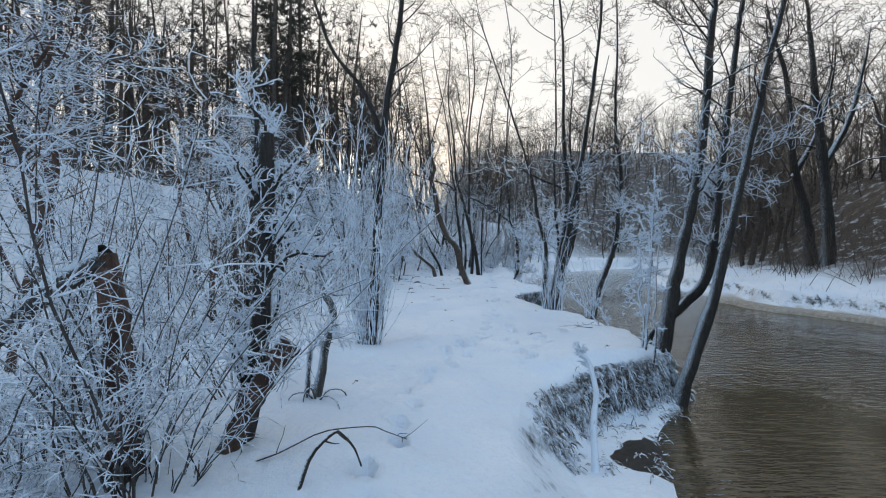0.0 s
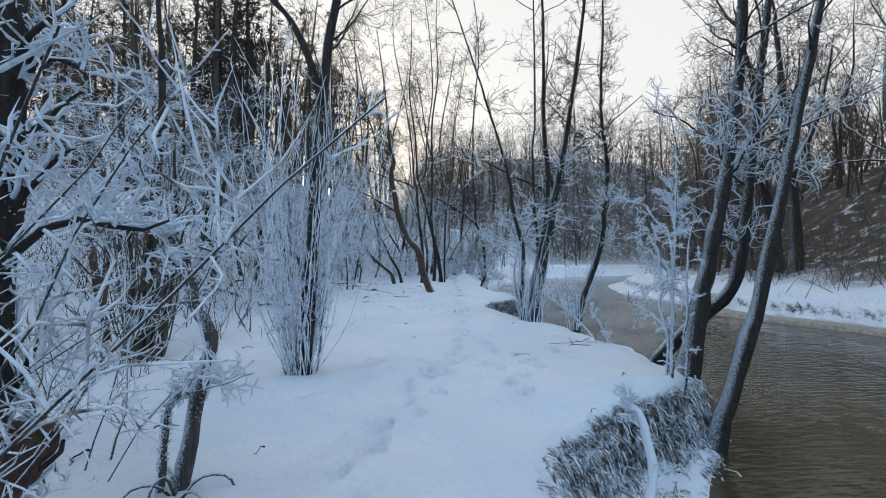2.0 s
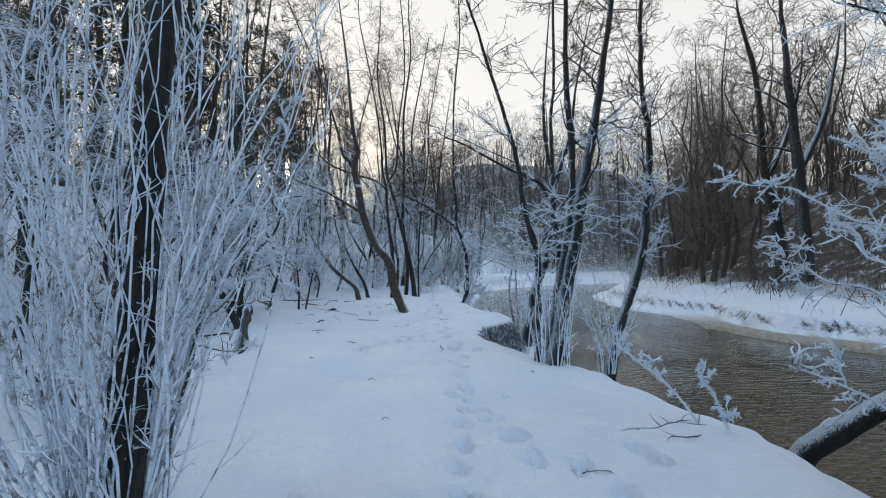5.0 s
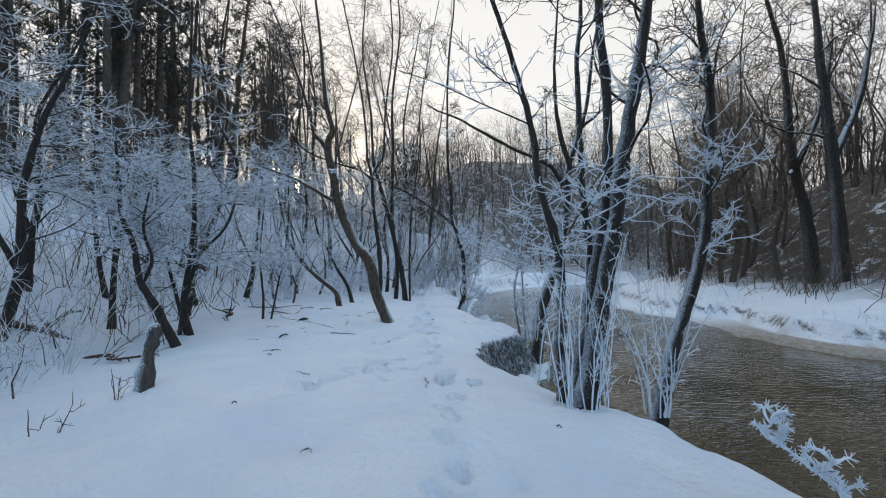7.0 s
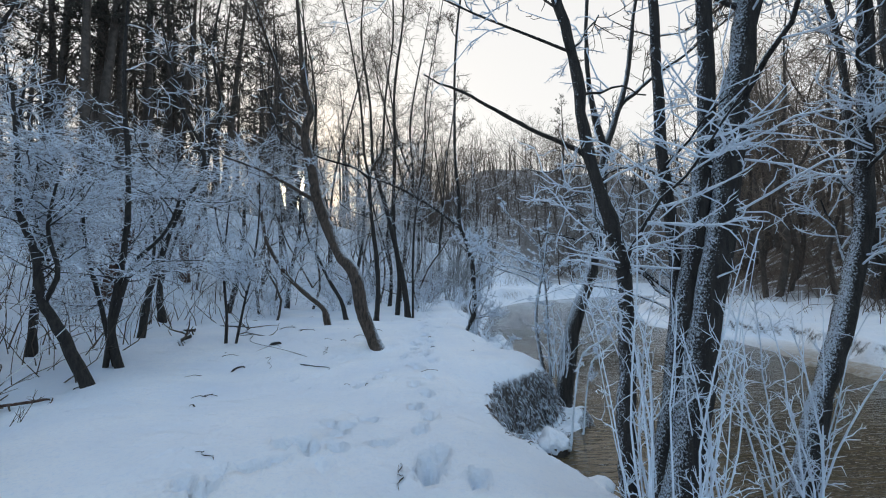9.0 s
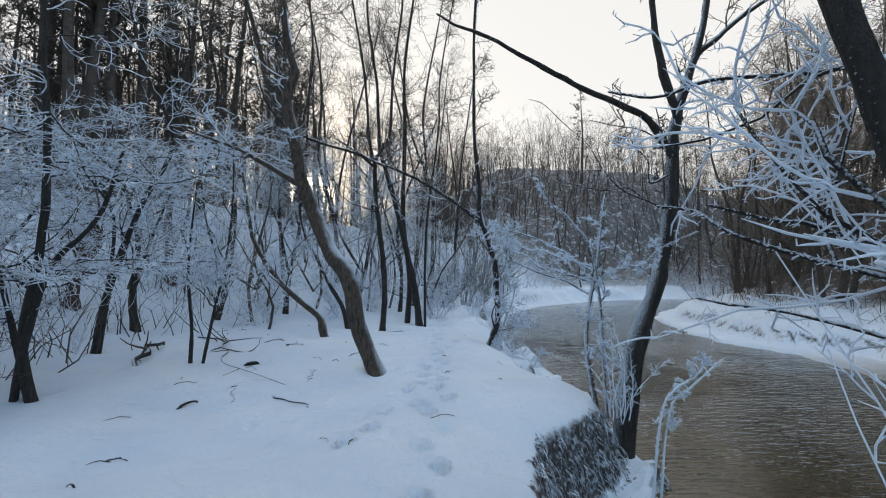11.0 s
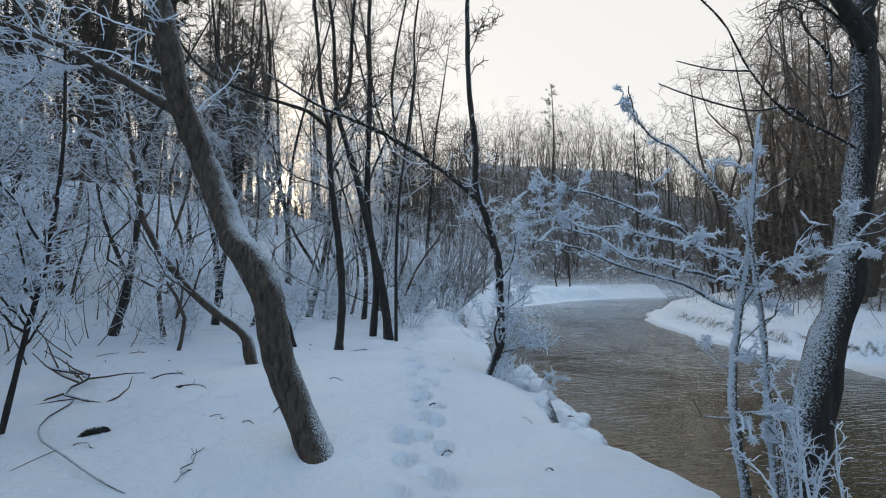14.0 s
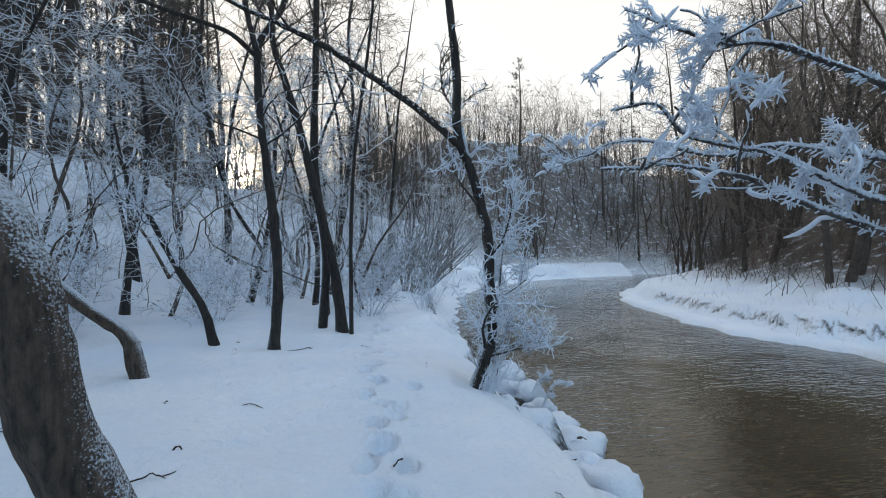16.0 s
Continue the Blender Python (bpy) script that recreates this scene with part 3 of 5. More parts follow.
def shoot_clump(name, label, x, y, rng, shoots, tall, flare, lean=(0, 0), side=300, side_len=0.25, frost=MAT_RIME, r=0.009, group="frosted shrubs", base=0.12, needles=0, bend=0.0, crook=0.05, k=7, spread=0.7, dark_foot=0.0, z=None, singly=True, rise_of=0.3, twig_r=0.004, steady=0.0, wood=None):
    """A shrub of many shoots that rise from one stool, with rimed side twigs."""
    g = ground_at(x, y) if z is None else z
    e = thing(name, x, y, g, label, "shrub", group)
    a = rng.uniform(0, 2 * np.pi, shoots)
    d = np.sqrt(rng.uniform(0, 1, shoots))
    foot = np.stack([x + base * d * np.cos(a), y + base * d * np.sin(a), np.full(shoots, g - 0.08)], 1)
    hgt = tall * rng.uniform(0.5, 1.0, shoots)
    dirn = unit(np.stack([flare * d * np.cos(a) + lean[0], flare * d * np.sin(a) + lean[1], np.ones(shoots)], 1))
    pts = [foot]
    for q in range(k - 1):
        out = np.stack([np.cos(a), np.sin(a), np.zeros(shoots)], 1) * bend * (0.3 if q < 2 else 1.0)
        dirn = unit(dirn + rng.normal(size=(shoots, 3)) * np.array([crook, crook, crook * 0.3]) + out + np.array([0, 0, steady]))
        pts.append(pts[-1] + dirn * (hgt / (k - 1))[:, None])
    P = np.stack(pts, 1)
    R = r * rng.uniform(0.6, 1.3, (shoots, 1)) * np.linspace(1.2, 0.45, k)[None]
    S, SR = sprout(rng, P, R, side, side_len, spread, rise_of, 5, 0.28, 0.65, twig_r, 0.15, 1.0, 0.5)
    S2, SR2 = sprout(rng, S, SR, int(side * 1.4), side_len * 0.5, 1.0, 0.12, 3, 0.28, 0.75, twig_r * 0.85, 0.2, 1.0, 0.6)
    if singly:
        for q in range(shoots):
            part("shoot", tube_mesh("shoot", [(P[q:q + 1], R[q:q + 1], 5)], [wood or frost]), e)
    else:
        fine_part("shoot_growth", tube_mesh("shoot_growth", [(P, R, 4)], [frost]), e)
    sets = [(S, tipped(SR), 4), (S2, tipped(SR2), 3)]
    if needles:
        sets.append((*fluff(rng, np.concatenate([S, S[:, :, :]]), np.concatenate([SR, SR]), needles, 0.04, 0.003), 3))
    fine_part("side_spray", tube_mesh("side_spray", sets, [frost]), e, "side twigs furred with white rime")
    if dark_foot:
        foot2, fr = sprout(rng, P[:, :3], R[:, :3], 40, 0.25, 0.5, 0.5, 3, 0.1, 0.9, 0.006, 0.0, 0.4)
        fine_part("stool", tube_mesh("stool", [(foot2, fr, 5)], [MAT_BARK]), e, "dark stool of old cut stems")
    return e


# ---- trees along the path and the river ----
def rise(y, xz, lean=0.0, rooted=True):
    """Points of a stem that grows at depth y, leaning away by lean per metre of height; the first goes into the ground."""
    p = [(x, y + lean * (z - xz[0][1]), z) for x, z in xz]
    if rooted:
        x, yy, z = p[0]
        p[0] = (x, yy, min(z, ground_at(x, yy)) - 0.08)
    return p


def river_trees():
    rng = np.random.default_rng(11)
    # willow shrub with a cut trunk inside, by the first bend of the path
    bare_tree("snag", "rimed broken trunk snag with side shoots beside the path", [(rise(3.85, [(-1.69, -0.1), (-1.54, 0.61), (-1.46, 1.32), (-1.44, 1.91), (-1.45, 2.49)]), 0.085, 0.06)], rng, MAT_BARK, 16, 0.9, 130, 0.45, 600, 0.18, 9, needles=1600, bark_needles=2600, needle_aim=(-0.6, -0.6, 0.2), t0=0.15, frost_r=0.007, up=0.45, wander=0.3)
    bare_tree("sapling", "crooked rimed sapling with a looped foot", [(rise(5.08, [(-1.38, -0.1), (-1.28, 0.42), (-1.19, 0.82), (-1.21, 0.95), (-1.29, 1.1), (-1.33, 1.3), (-1.4, 1.46), (-1.55, 1.68), (-1.72, 2.0), (-1.75, 2.5)]), 0.045, 0.02), (rise(5.03, [(-1.46, -0.1), (-1.43, 0.3), (-1.40, 0.5), (-1.27, 0.58)]), 0.02, 0.018)], rng, MAT_BARK_RIMED, 12, 0.8, 80, 0.42, 380, 0.16, 9, needles=1400, t0=0.45, frost_r=0.008, wander=0.34, up=0.4, bark_needles=2600)
    bare_tree("stump_tree", "clump of dark stems with a reddish foot in snow", [(rise(10.4, [(-4.36, -0.39), (-4.33, 0.43), (-4.24, 1.57), (-4.2, 2.54), (-4.1, 4.2), (-4.2, 6.0)]), 0.115, 0.04), (rise(10.4, [(-4.5, -0.35), (-4.54, 0.43), (-4.6, 1.39), (-4.66, 2.44), (-4.8, 4.0)]), 0.06, 0.03), (rise(10.5, [(-4.2, -0.35), (-4.0, 0.6), (-3.9, 1.8), (-3.95, 3.2)]), 0.05, 0.02)], rng, MAT_BARK, 16, 1.2, 110, 0.7, 700, 0.3, 5, MAT_RIME_THIN, up=0.5)
    bare_tree("forked_tree", "slender dark forked tree rising from a frosted thicket", [(rise(8.1, [(-1.25, -0.07), (-1.16, 1.46), (-1.06, 2.92), (-0.99, 3.89), (-0.82, 4.96), (-0.7, 5.84), (-0.6, 7.4)]), 0.085, 0.03), (rise(8.1, [(-1.02, 3.3), (-1.2, 3.9), (-1.45, 4.4), (-1.91, 4.99), (-2.3, 6.0)], 0, False), 0.05, 0.02)], rng, MAT_BARK, 18, 2.2, 150, 1.1, 1000, 0.36, 3.6, t0=0.4, spread=1.2, up=0.25)
    # three leaning alders whose roots hold the scoured bank
    bare_tree("leaning_alder", "dark alder leaning over the water from the bank foot", [(rise(7.33, [(3.57, -1.17), (3.88, -0.2), (4.23, 0.86), (4.54, 2.17), (4.71, 2.88), (4.98, 4.11), (5.31, 5.43), (5.7, 7.2)]), 0.095, 0.06)], rng, MAT_BARK, 9, 1.6, 70, 0.9, 420, 0.35, 0.6, t0=0.45, thick=1.3)
    bare_tree("lip_alder", "dark alder trunk rooted in the snowy lip", [(rise(7.7, [(3.55, 0.0), (3.75, 0.85), (3.9, 1.56), (4.09, 2.4), (4.25, 3.31), (4.38, 5.07), (4.45, 5.65), (4.5, 7.2)]), 0.105, 0.07)], rng, MAT_BARK, 18, 1.7, 280, 1.0, 1800, 0.36, 3.8, high=18, t0=0.35, thick=1.5, bark_needles=500, needle_aim=(-0.8, -0.5, 0), wander=0.26)
    bare_tree("bowed_alder", "dark alder bowed out from the bank foot, rimed below", [([(4.05, 9.5, -0.6), (4.12, 9.3, -0.2), (4.3, 8.75, 0.38), (4.5, 8.38, 0.78), (4.64, 8.2, 1.2), (4.68, 8.12, 1.9), (4.74, 8.1, 2.6), (4.86, 8.1, 3.6), (5.06, 8.1, 5.2), (5.15, 8.1, 5.8), (5.4, 8.1, 7.4)], 0.105, 0.06)], rng, MAT_BARK, 16, 1.6, 260, 1.0, 1800, 0.36, 3.8, high=16, t0=0.35, thick=1.5, bark_needles=2200, needle_aim=(-0.7, -0.7, 0.2), wander=0.26)
    # clump of alder stems at the water's edge
    bare_tree("alder_clump", "clump of dark alder stems with frosted lower twigs", [
        (rise(12.8, [(3.02, 0.07), (3.16, 0.72), (3.37, 1.78), (3.55, 2.85), (3.75, 3.88), (3.89, 4.72), (4.15, 6.5), (4.3, 8.5)]), 0.11, 0.06),
        (rise(12.9, [(2.92, 0.09), (3.11, 0.91), (3.27, 1.85), (3.39, 2.73), (3.38, 3.69), (3.3, 4.73), (3.3, 6.5), (3.2, 8.4)]), 0.08, 0.045),
        (rise(13.0, [(3.0, 0.05), (3.16, 1.0), (3.2, 1.7), (3.11, 2.47), (3.08, 3.37), (3.07, 4.06), (3.12, 4.77), (3.1, 7)]), 0.05, 0.03),
        ([(2.82, 13.0, -0.1), (2.83, 13.05, 0.6), (2.87, 13.1, 1.2), (2.85, 13.1, 1.65), (2.78, 13.15, 2.0), (2.64, 13.2, 2.55), (2.57, 13.25, 3.2), (2.44, 13.3, 3.75), (2.3, 13.35, 4.3), (2.1, 13.4, 4.95), (1.7, 13.45, 6.2)], 0.062, 0.03),
        (crooked(rng, [(3.25, 12.9, 1.2), (3.3, 13.4, 1.45), (3.05, 13.75, 1.7), (2.8, 14.0, 1.88), (2.62, 14.15, 1.97)], 0.03), 0.014, 0.006),
        (crooked(rng, [(3.3, 12.9, 1.5), (3.2, 13.35, 1.7), (2.9, 13.6, 1.83), (2.64, 13.78, 1.92)], 0.03), 0.013, 0.006),
        (crooked(rng, [(3.4, 12.9, 1.0), (3.5, 13.6, 1.3), (3.3, 14.2, 1.45), (3.05, 14.5, 1.5)], 0.03), 0.013, 0.006),
        (crooked(rng, [(3.4, 12.9, 2.2), (3.3, 13.6, 2.5), (2.9, 14.1, 2.6), (2.5, 14.4, 2.64)], 0.03), 0.014, 0.006)], rng, MAT_BARK, 28, 1.7, 420, 1.1, 2600, 0.32, 3.9, high=26, trimmed=2.35, t0=0.18, needles=3000, up=0.2, flat=0.5, bark_needles=2600, needle_aim=(-0.8, -0.7, 0), thick=1.5)
    bare_tree("bent_alder", "single bent alder on the river's edge", [(rise(13.1, [(4.05, -0.25), (4.34, 0.44), (4.57, 1.07), (4.8, 1.79), (4.86, 2.52), (4.95, 3.64), (4.82, 4.52), (4.8, 5.5), (4.85, 7.5)]), 0.085, 0.05)], rng, MAT_BARK, 14, 1.1, 190, 0.9, 1300, 0.28, 3.6, high=12, t0=0.27, flat=0.55, needles=2200, bark_needles=900, needle_aim=(-1, -0.4, 0), thick=1.5)
    bare_tree("river_alder", "stout dark alder forking above the river edge", [
        (rise(18.14, [(4.33, -0.21), (4.58, 0.67), (4.86, 1.42), (5.04, 2.15), (5.16, 3.07), (5.2, 3.7), (5.4, 4.34), (5.7, 5.3), (5.9, 6.8)]), 0.125, 0.085),
        (rise(18.05, [(5.1, 3.3), (4.94, 3.53), (4.74, 3.8), (4.36, 3.98), (3.8, 4.2), (3.15, 4.52), (2.5, 4.85), (2.1, 4.98), (1.83, 5.12)], 0, False), 0.055, 0.012),
        (rise(18.1, [(5.25, 3.8), (5.0, 4.6), (4.88, 5.6), (4.92, 6.8)], 0, False), 0.06, 0.03),
        (rise(18.14, [(5.35, 4.2), (5.55, 4.75), (5.85, 5.0), (6.3, 5.4), (7.0, 5.9)], 0, False), 0.05, 0.02),
        # bare slender branches reaching toward the path
        (rise(18.1, [(5.0, 2.55), (4.77, 2.65), (4.4, 2.8), (4.12, 3.09), (3.93, 3.41), (3.61, 3.68), (3.3, 3.96), (3.1, 4.02)], 0, False), 0.010, 0.003),
        (rise(18.1, [(5.1, 3.25), (5.0, 3.45), (4.71, 3.64), (4.28, 3.7), (3.95, 3.76)], 0, False), 0.012, 0.004),
        (rise(18.05, [(5.02, 3.0), (4.77, 2.9), (4.75, 3.2), (4.55, 3.4), (4.5, 3.6)], 0, False), 0.014, 0.004),
        (rise(18.15, [(4.72, 2.7), (4.5, 2.84), (4.15, 2.8), (3.7, 2.88), (3.45, 2.95)], 0, False), 0.009, 0.004),
        (rise(18.1, [(4.14, 3.07), (3.85, 3.06), (3.55, 3.1)], 0, False), 0.007, 0.003),
        (rise(18.1, [(4.9, 3.66), (4.6, 3.9), (4.3, 4.05), (4.0, 4.1)], 0, False), 0.01, 0.004)], rng, MAT_BARK, 9, 1.2, 60, 0.7, 330, 0.28, 2.6, t0=0.45, bark_needles=900, needle_aim=(-1, -0.5, 0), thick=1.9)
    # the S-shaped willow beside the path
    bare_tree("crooked_willow", "brown S-bent willow trunk, rimed along its upper side", [
        ([(1.1, 19.3, -0.05), (1.0, 19.38, 0.18), (0.9, 19.43, 0.4), (0.775, 19.42, 0.7), (0.69, 19.36, 1.0), (0.64, 19.32, 1.35), (0.56, 19.33, 1.6), (0.46, 19.36, 1.76), (0.345, 19.45, 1.88), (0.25, 19.6, 2.02), (0.157, 19.72, 2.2), (0.055, 19.82, 2.4), (-0.037, 19.86, 2.6), (-0.117, 19.86, 2.8), (-0.19, 19.8, 3.0), (-0.25, 19.7, 3.25), (-0.34, 19.6, 3.81), (-0.45, 19.6, 4.28), (-0.46, 19.6, 4.53), (-0.36, 19.6, 4.82), (-0.36, 19.6, 5.0), (-0.5, 19.6, 5.5), (-0.6, 19.6, 6.5), (-0.7, 19.6, 7.6)], 0.128, 0.05, 0.035, 3.2),
        ([(-0.22, 19.75, 3.08), (-0.5, 19.85, 3.24), (-0.78, 19.9, 3.41), (-1.0, 19.9, 3.53), (-1.21, 19.9, 3.65), (-1.42, 19.9, 3.74), (-2.2, 20.1, 4.05)], 0.052, 0.02),
        ([(-0.44, 19.6, 4.3), (-0.63, 19.6, 4.6), (-0.79, 19.6, 4.77), (-0.84, 19.6, 5.0), (-1.05, 19.6, 5.8), (-1.4, 19.6, 6.8), (-1.7, 19.6, 7.6)], 0.055, 0.025)], rng, MAT_BARK_BROWN, 18, 2.3, 260, 1.1, 2300, 0.3, 4.8, MAT_RIME, t0=0.56, flat=0.45, needles=2600, aim=(-0.5, 0.2, 0.0), bark_needles=6500, needle_aim=(0.8, 0.1, 0.7), thick=1.9)
    bare_tree("leaning_sapling", "low tree leaning far over toward the slope", [(rise(23.4, [(-0.36, 0.2), (-0.5, 0.6), (-0.85, 0.93), (-1.4, 1.42), (-1.8, 1.97), (-2.1, 2.56), (-2.25, 3.4), (-2.4, 4.4)]), 0.085, 0.025)], rng, MAT_BARK_BROWN, 9, 1.2, 70, 0.7, 500, 0.25, 4.5, MAT_RIME_THIN, t0=0.35, thick=1.9)
    bare_tree("leaning_sapling", "thin dark sapling leaning toward the slope", [(rise(25.6, [(-0.03, 0.13), (-0.24, 0.72), (-0.53, 1.22), (-0.73, 1.58), (-0.97, 2.1), (-1.3, 2.7), (-1.5, 3.6)]), 0.065, 0.02)], rng, MAT_BARK, 8, 1.0, 60, 0.6, 420, 0.25, 4.5, MAT_RIME_THIN, t0=0.35, thick=1.9)
    bare_tree("forked_alder", "slim alder forking into spreading limbs", [
        (rise(25.0, [(0.91, 0.12), (0.97, 0.96), (0.92, 2.01), (0.81, 2.88), (0.71, 3.75), (0.68, 4.71), (0.87, 5.17), (1.08, 5.6), (1.15, 7.2), (1.4, 9.5), (1.3, 11.8)]), 0.075, 0.035),
        (rise(25.0, [(0.68, 4.6), (0.4, 4.85), (0.22, 4.96), (-0.32, 5.12), (-0.92, 5.29), (-1.8, 5.7), (-2.4, 6.6), (-2.7, 8.0)], 0, False), 0.04, 0.018),
        (rise(25.0, [(0.68, 4.6), (0.5, 5.4), (0.45, 6.3), (0.3, 7.6), (-0.1, 9.8), (-0.5, 11.8)], 0, False), 0.045, 0.02)], rng, MAT_BARK, 34, 3.0, 320, 1.3, 1900, 0.45, 4.4, MAT_RIME_THIN, t0=0.3, flat=0.85, spread=1.25, up=0.25, thick=1.5, wander=0.25)
    bare_tree("alder_pair", "two dark alders standing close together", [
        (rise(26.6, [(2.0, 0.1), (1.85, 1.24), (1.57, 2.43), (1.26, 3.72), (1.0, 4.66), (0.75, 5.49), (0.7, 6.13), (0.6, 7.8), (0.3, 10.0), (0.4, 12.2)]), 0.09, 0.04),
        (rise(26.8, [(1.62, 0.2), (1.7, 1.57), (1.49, 3.22), (1.49, 4.88), (1.51, 6.55), (1.5, 8.5), (1.8, 11.0), (1.7, 13.0)]), 0.085, 0.035),
        (rise(26.4, [(2.16, 0.1), (2.16, 2.32), (2.25, 3.72), (2.44, 5.15), (2.58, 6.47), (2.6, 7.8), (3.0, 10.3)]), 0.04, 0.018)], rng, MAT_BARK, 38, 3.0, 360, 1.3, 2200, 0.45, 4.2, MAT_RIME_THIN, t0=0.25, flat=0.85, spread=1.25, up=0.25, thick=1.5, wander=0.25)
    bare_tree("bank_alder", "slim alder rooted in the bank with a long arching limb", [
        (rise(22.6, [(3.29, -0.23), (3.48, 0.22), (3.61, 0.62), (3.59, 1.2), (3.54, 1.9), (3.35, 2.55), (3.19, 3.0), (3.18, 3.75), (3.1, 4.5), (3.07, 5.42), (3.07, 6.58), (3.1, 8), (3.3, 10.2), (3.2, 12)]), 0.07, 0.03),
        (rise(22.6, [(3.19, 2.86), (2.73, 3.22), (2.15, 3.59), (1.66, 3.86), (1.25, 4.03), (0.69, 4.24), (-0.1, 4.7)], 0, False), 0.042, 0.016)], rng, MAT_BARK, 14, 1.3, 190, 0.8, 1700, 0.25, 3.4, t0=0.08, needles=2400, aim=(0.7, -0.2, 0), bark_needles=3600, needle_aim=(0.4, -0.8, 0.3), thick=1.9)
    bare_tree("hooked_stem", "short hooked stem bowed over by snow", [(rise(32, [(3.24, 0.19), (3.48, 0.94), (3.31, 1.24), (2.75, 1.31), (2.3, 1.2)]), 0.12, 0.05)], rng, MAT_BARK_RED, 4, 0.8, 30, 0.5, 160, 0.25, 6, MAT_RIME_THIN, thick=1.9)
    # on the flat between the path and the slope
    e = thing("tree_stump", -2.15, 13.9, ground_at(-2.15, 13.9), "short dark broken stump standing in the snow", "stump")
    part("stem", stem_mesh("stem", spline(rise(13.9, [(-2.15, -0.1), (-2.12, 0.3), (-2.06, 0.6), (-2.02, 0.82)]), 12), 0.085, 0.07, MAT_BARK_RIMED, rng, 12, 0.5, 0.18), e)
    bare_tree("forked_shrub_tree", "small dark tree with crooked low forks", [
        (rise(17.3, [(-3.0, -0.05), (-3.41, 0.74), (-3.69, 1.23), (-3.83, 1.95), (-4.03, 2.44), (-4.1, 3.2), (-4.2, 4.2)]), 0.075, 0.02),
        (rise(17.3, [(-3.66, 1.19), (-3.5, 1.63), (-3.66, 2.28), (-3.5, 3.2)], 0, False), 0.04, 0.015)], rng, MAT_BARK, 20, 2.0, 240, 1.0, 1700, 0.34, 4.5, MAT_RIME_SHRUB, frost_r=0.005, t0=0.3, up=0.12, spread=1.3, flat=0.45, thick=1.8)
    for y, xz, r in ((24.6, [(20.1, 0.3), (20.08, 2.6), (19.8, 6.66), (19.37, 10.26), (19.1, 13.5)], 0.3), (26.0, [(20.4, 0.6), (19.95, 3.7), (19.31, 6.49), (19.0, 10.85), (18.2, 13.4)], 0.25), (20.0, [(21.0, 0.6), (20.9, 4.0), (20.2, 8.0), (20.6, 12.5)], 0.26)):
        bare_tree("great_tree", "big dark leafless tree on the far bank", [(rise(y, xz), r, 0.05), (rise(y, [(xz[2][0], xz[2][1] - 1.0), (xz[2][0] + 1.4, xz[2][1] + 1.6), (xz[2][0] + 2.2, xz[2][1] + 4.5)], 0, False), r * 0.55, 0.04)], rng, MAT_BARK, 18, 4.5, 130, 2.2, 800, 0.9, -5, t0=0.3, up=0.2, spread=1.3, thick=3.6, wander=0.25)
    bare_tree("slim_tree", "clump of slim dark stems with lightly rimed twigs", [
        (rise(18.3, [(-3.05, -0.2), (-3.29, 0.69), (-3.14, 1.88), (-3.1, 3.2), (-3.23, 4.77), (-3.2, 7)]), 0.06, 0.025),
        (rise(18.3, [(-3.39, -0.13), (-3.23, 0.93), (-2.97, 1.76), (-2.46, 2.36), (-2.2, 3.2)]), 0.05, 0.02),
        (rise(18.4, [(-3.2, -0.1), (-3.5, 1.0), (-3.8, 2.2), (-3.9, 3.8)]), 0.04, 0.02)], rng, MAT_BARK, 30, 2.5, 320, 1.1, 2400, 0.36, 6.5, MAT_RIME_SHRUB, frost_r=0.005, t0=0.24, up=0.1, spread=1.4, flat=0.4, thick=1.9)
    bare_tree("slim_sapling", "thin crooked sapling in the snow", [(rise(20.3, [(-2.12, -0.01), (-2.12, 0.77), (-2.2, 1.67), (-2.16, 2.43), (-2.1, 3.2)]), 0.03, 0.012), (rise(20.3, [(-1.95, 0.02), (-1.76, 0.99), (-1.6, 1.82), (-1.5, 2.83), (-1.52, 3.9)]), 0.028, 0.012)], rng, MAT_BARK, 10, 1.1, 110, 0.7, 900, 0.25, 5, MAT_RIME_THIN, t0=0.2, thick=1.9)
    for x, y, lean, tall, r in ((-5.2, 24.5, -0.1, 4.5, 0.09), (-4.2, 27.0, 0.15, 5.5, 0.08), (-6.6, 22.0, -0.2, 5.0, 0.07), (-2.6, 29.0, 0.1, 6.0, 0.08), (-6.2, 17.5, 0.2, 5.5, 0.09), (-7.2, 14.0, -0.1, 6.0, 0.08), (-0.5, 32.0, 0.2, 6.5, 0.09), (0.6, 36.0, -0.15, 7.0, 0.09), (-5.6, 11.5, 0.1, 4.5, 0.06), (-6.7, 24.4, 0.05, 3.2, 0.14), (-6.0, 28.0, -0.1, 4.0, 0.15), (-4.4, 21.6, 0.2, 5.5, 0.07), (-8.5, 18.5, 0.1, 6, 0.09), (-7.6, 8.6, 0.15, 5, 0.07), (-9.6, 11.5, -0.1, 6, 0.08), (-5.9, 6.4, 0.1, 4.5, 0.05), (1.4, 30.5, 0.1, 6.5, 0.07), (-6.6, 15.6, 0.12, 5.5, 0.09), (-5.2, 19.4, -0.1, 5.0, 0.07), (-7.6, 20.4, 0.1, 5.5, 0.09)):
        g = ground_at(x, y)
        bend = rng.normal(0, 0.25, 4)
        pts = [(x, y, g - 0.1), (x + lean * 0.25 * tall + bend[0] * 0.4, y, g + 0.22 * tall), (x + lean * 0.5 * tall + bend[1], y, g + 0.5 * tall), (x + lean * 0.6 * tall + bend[2], y, g + 0.75 * tall), (x + lean * tall + bend[3], y, g + tall)]
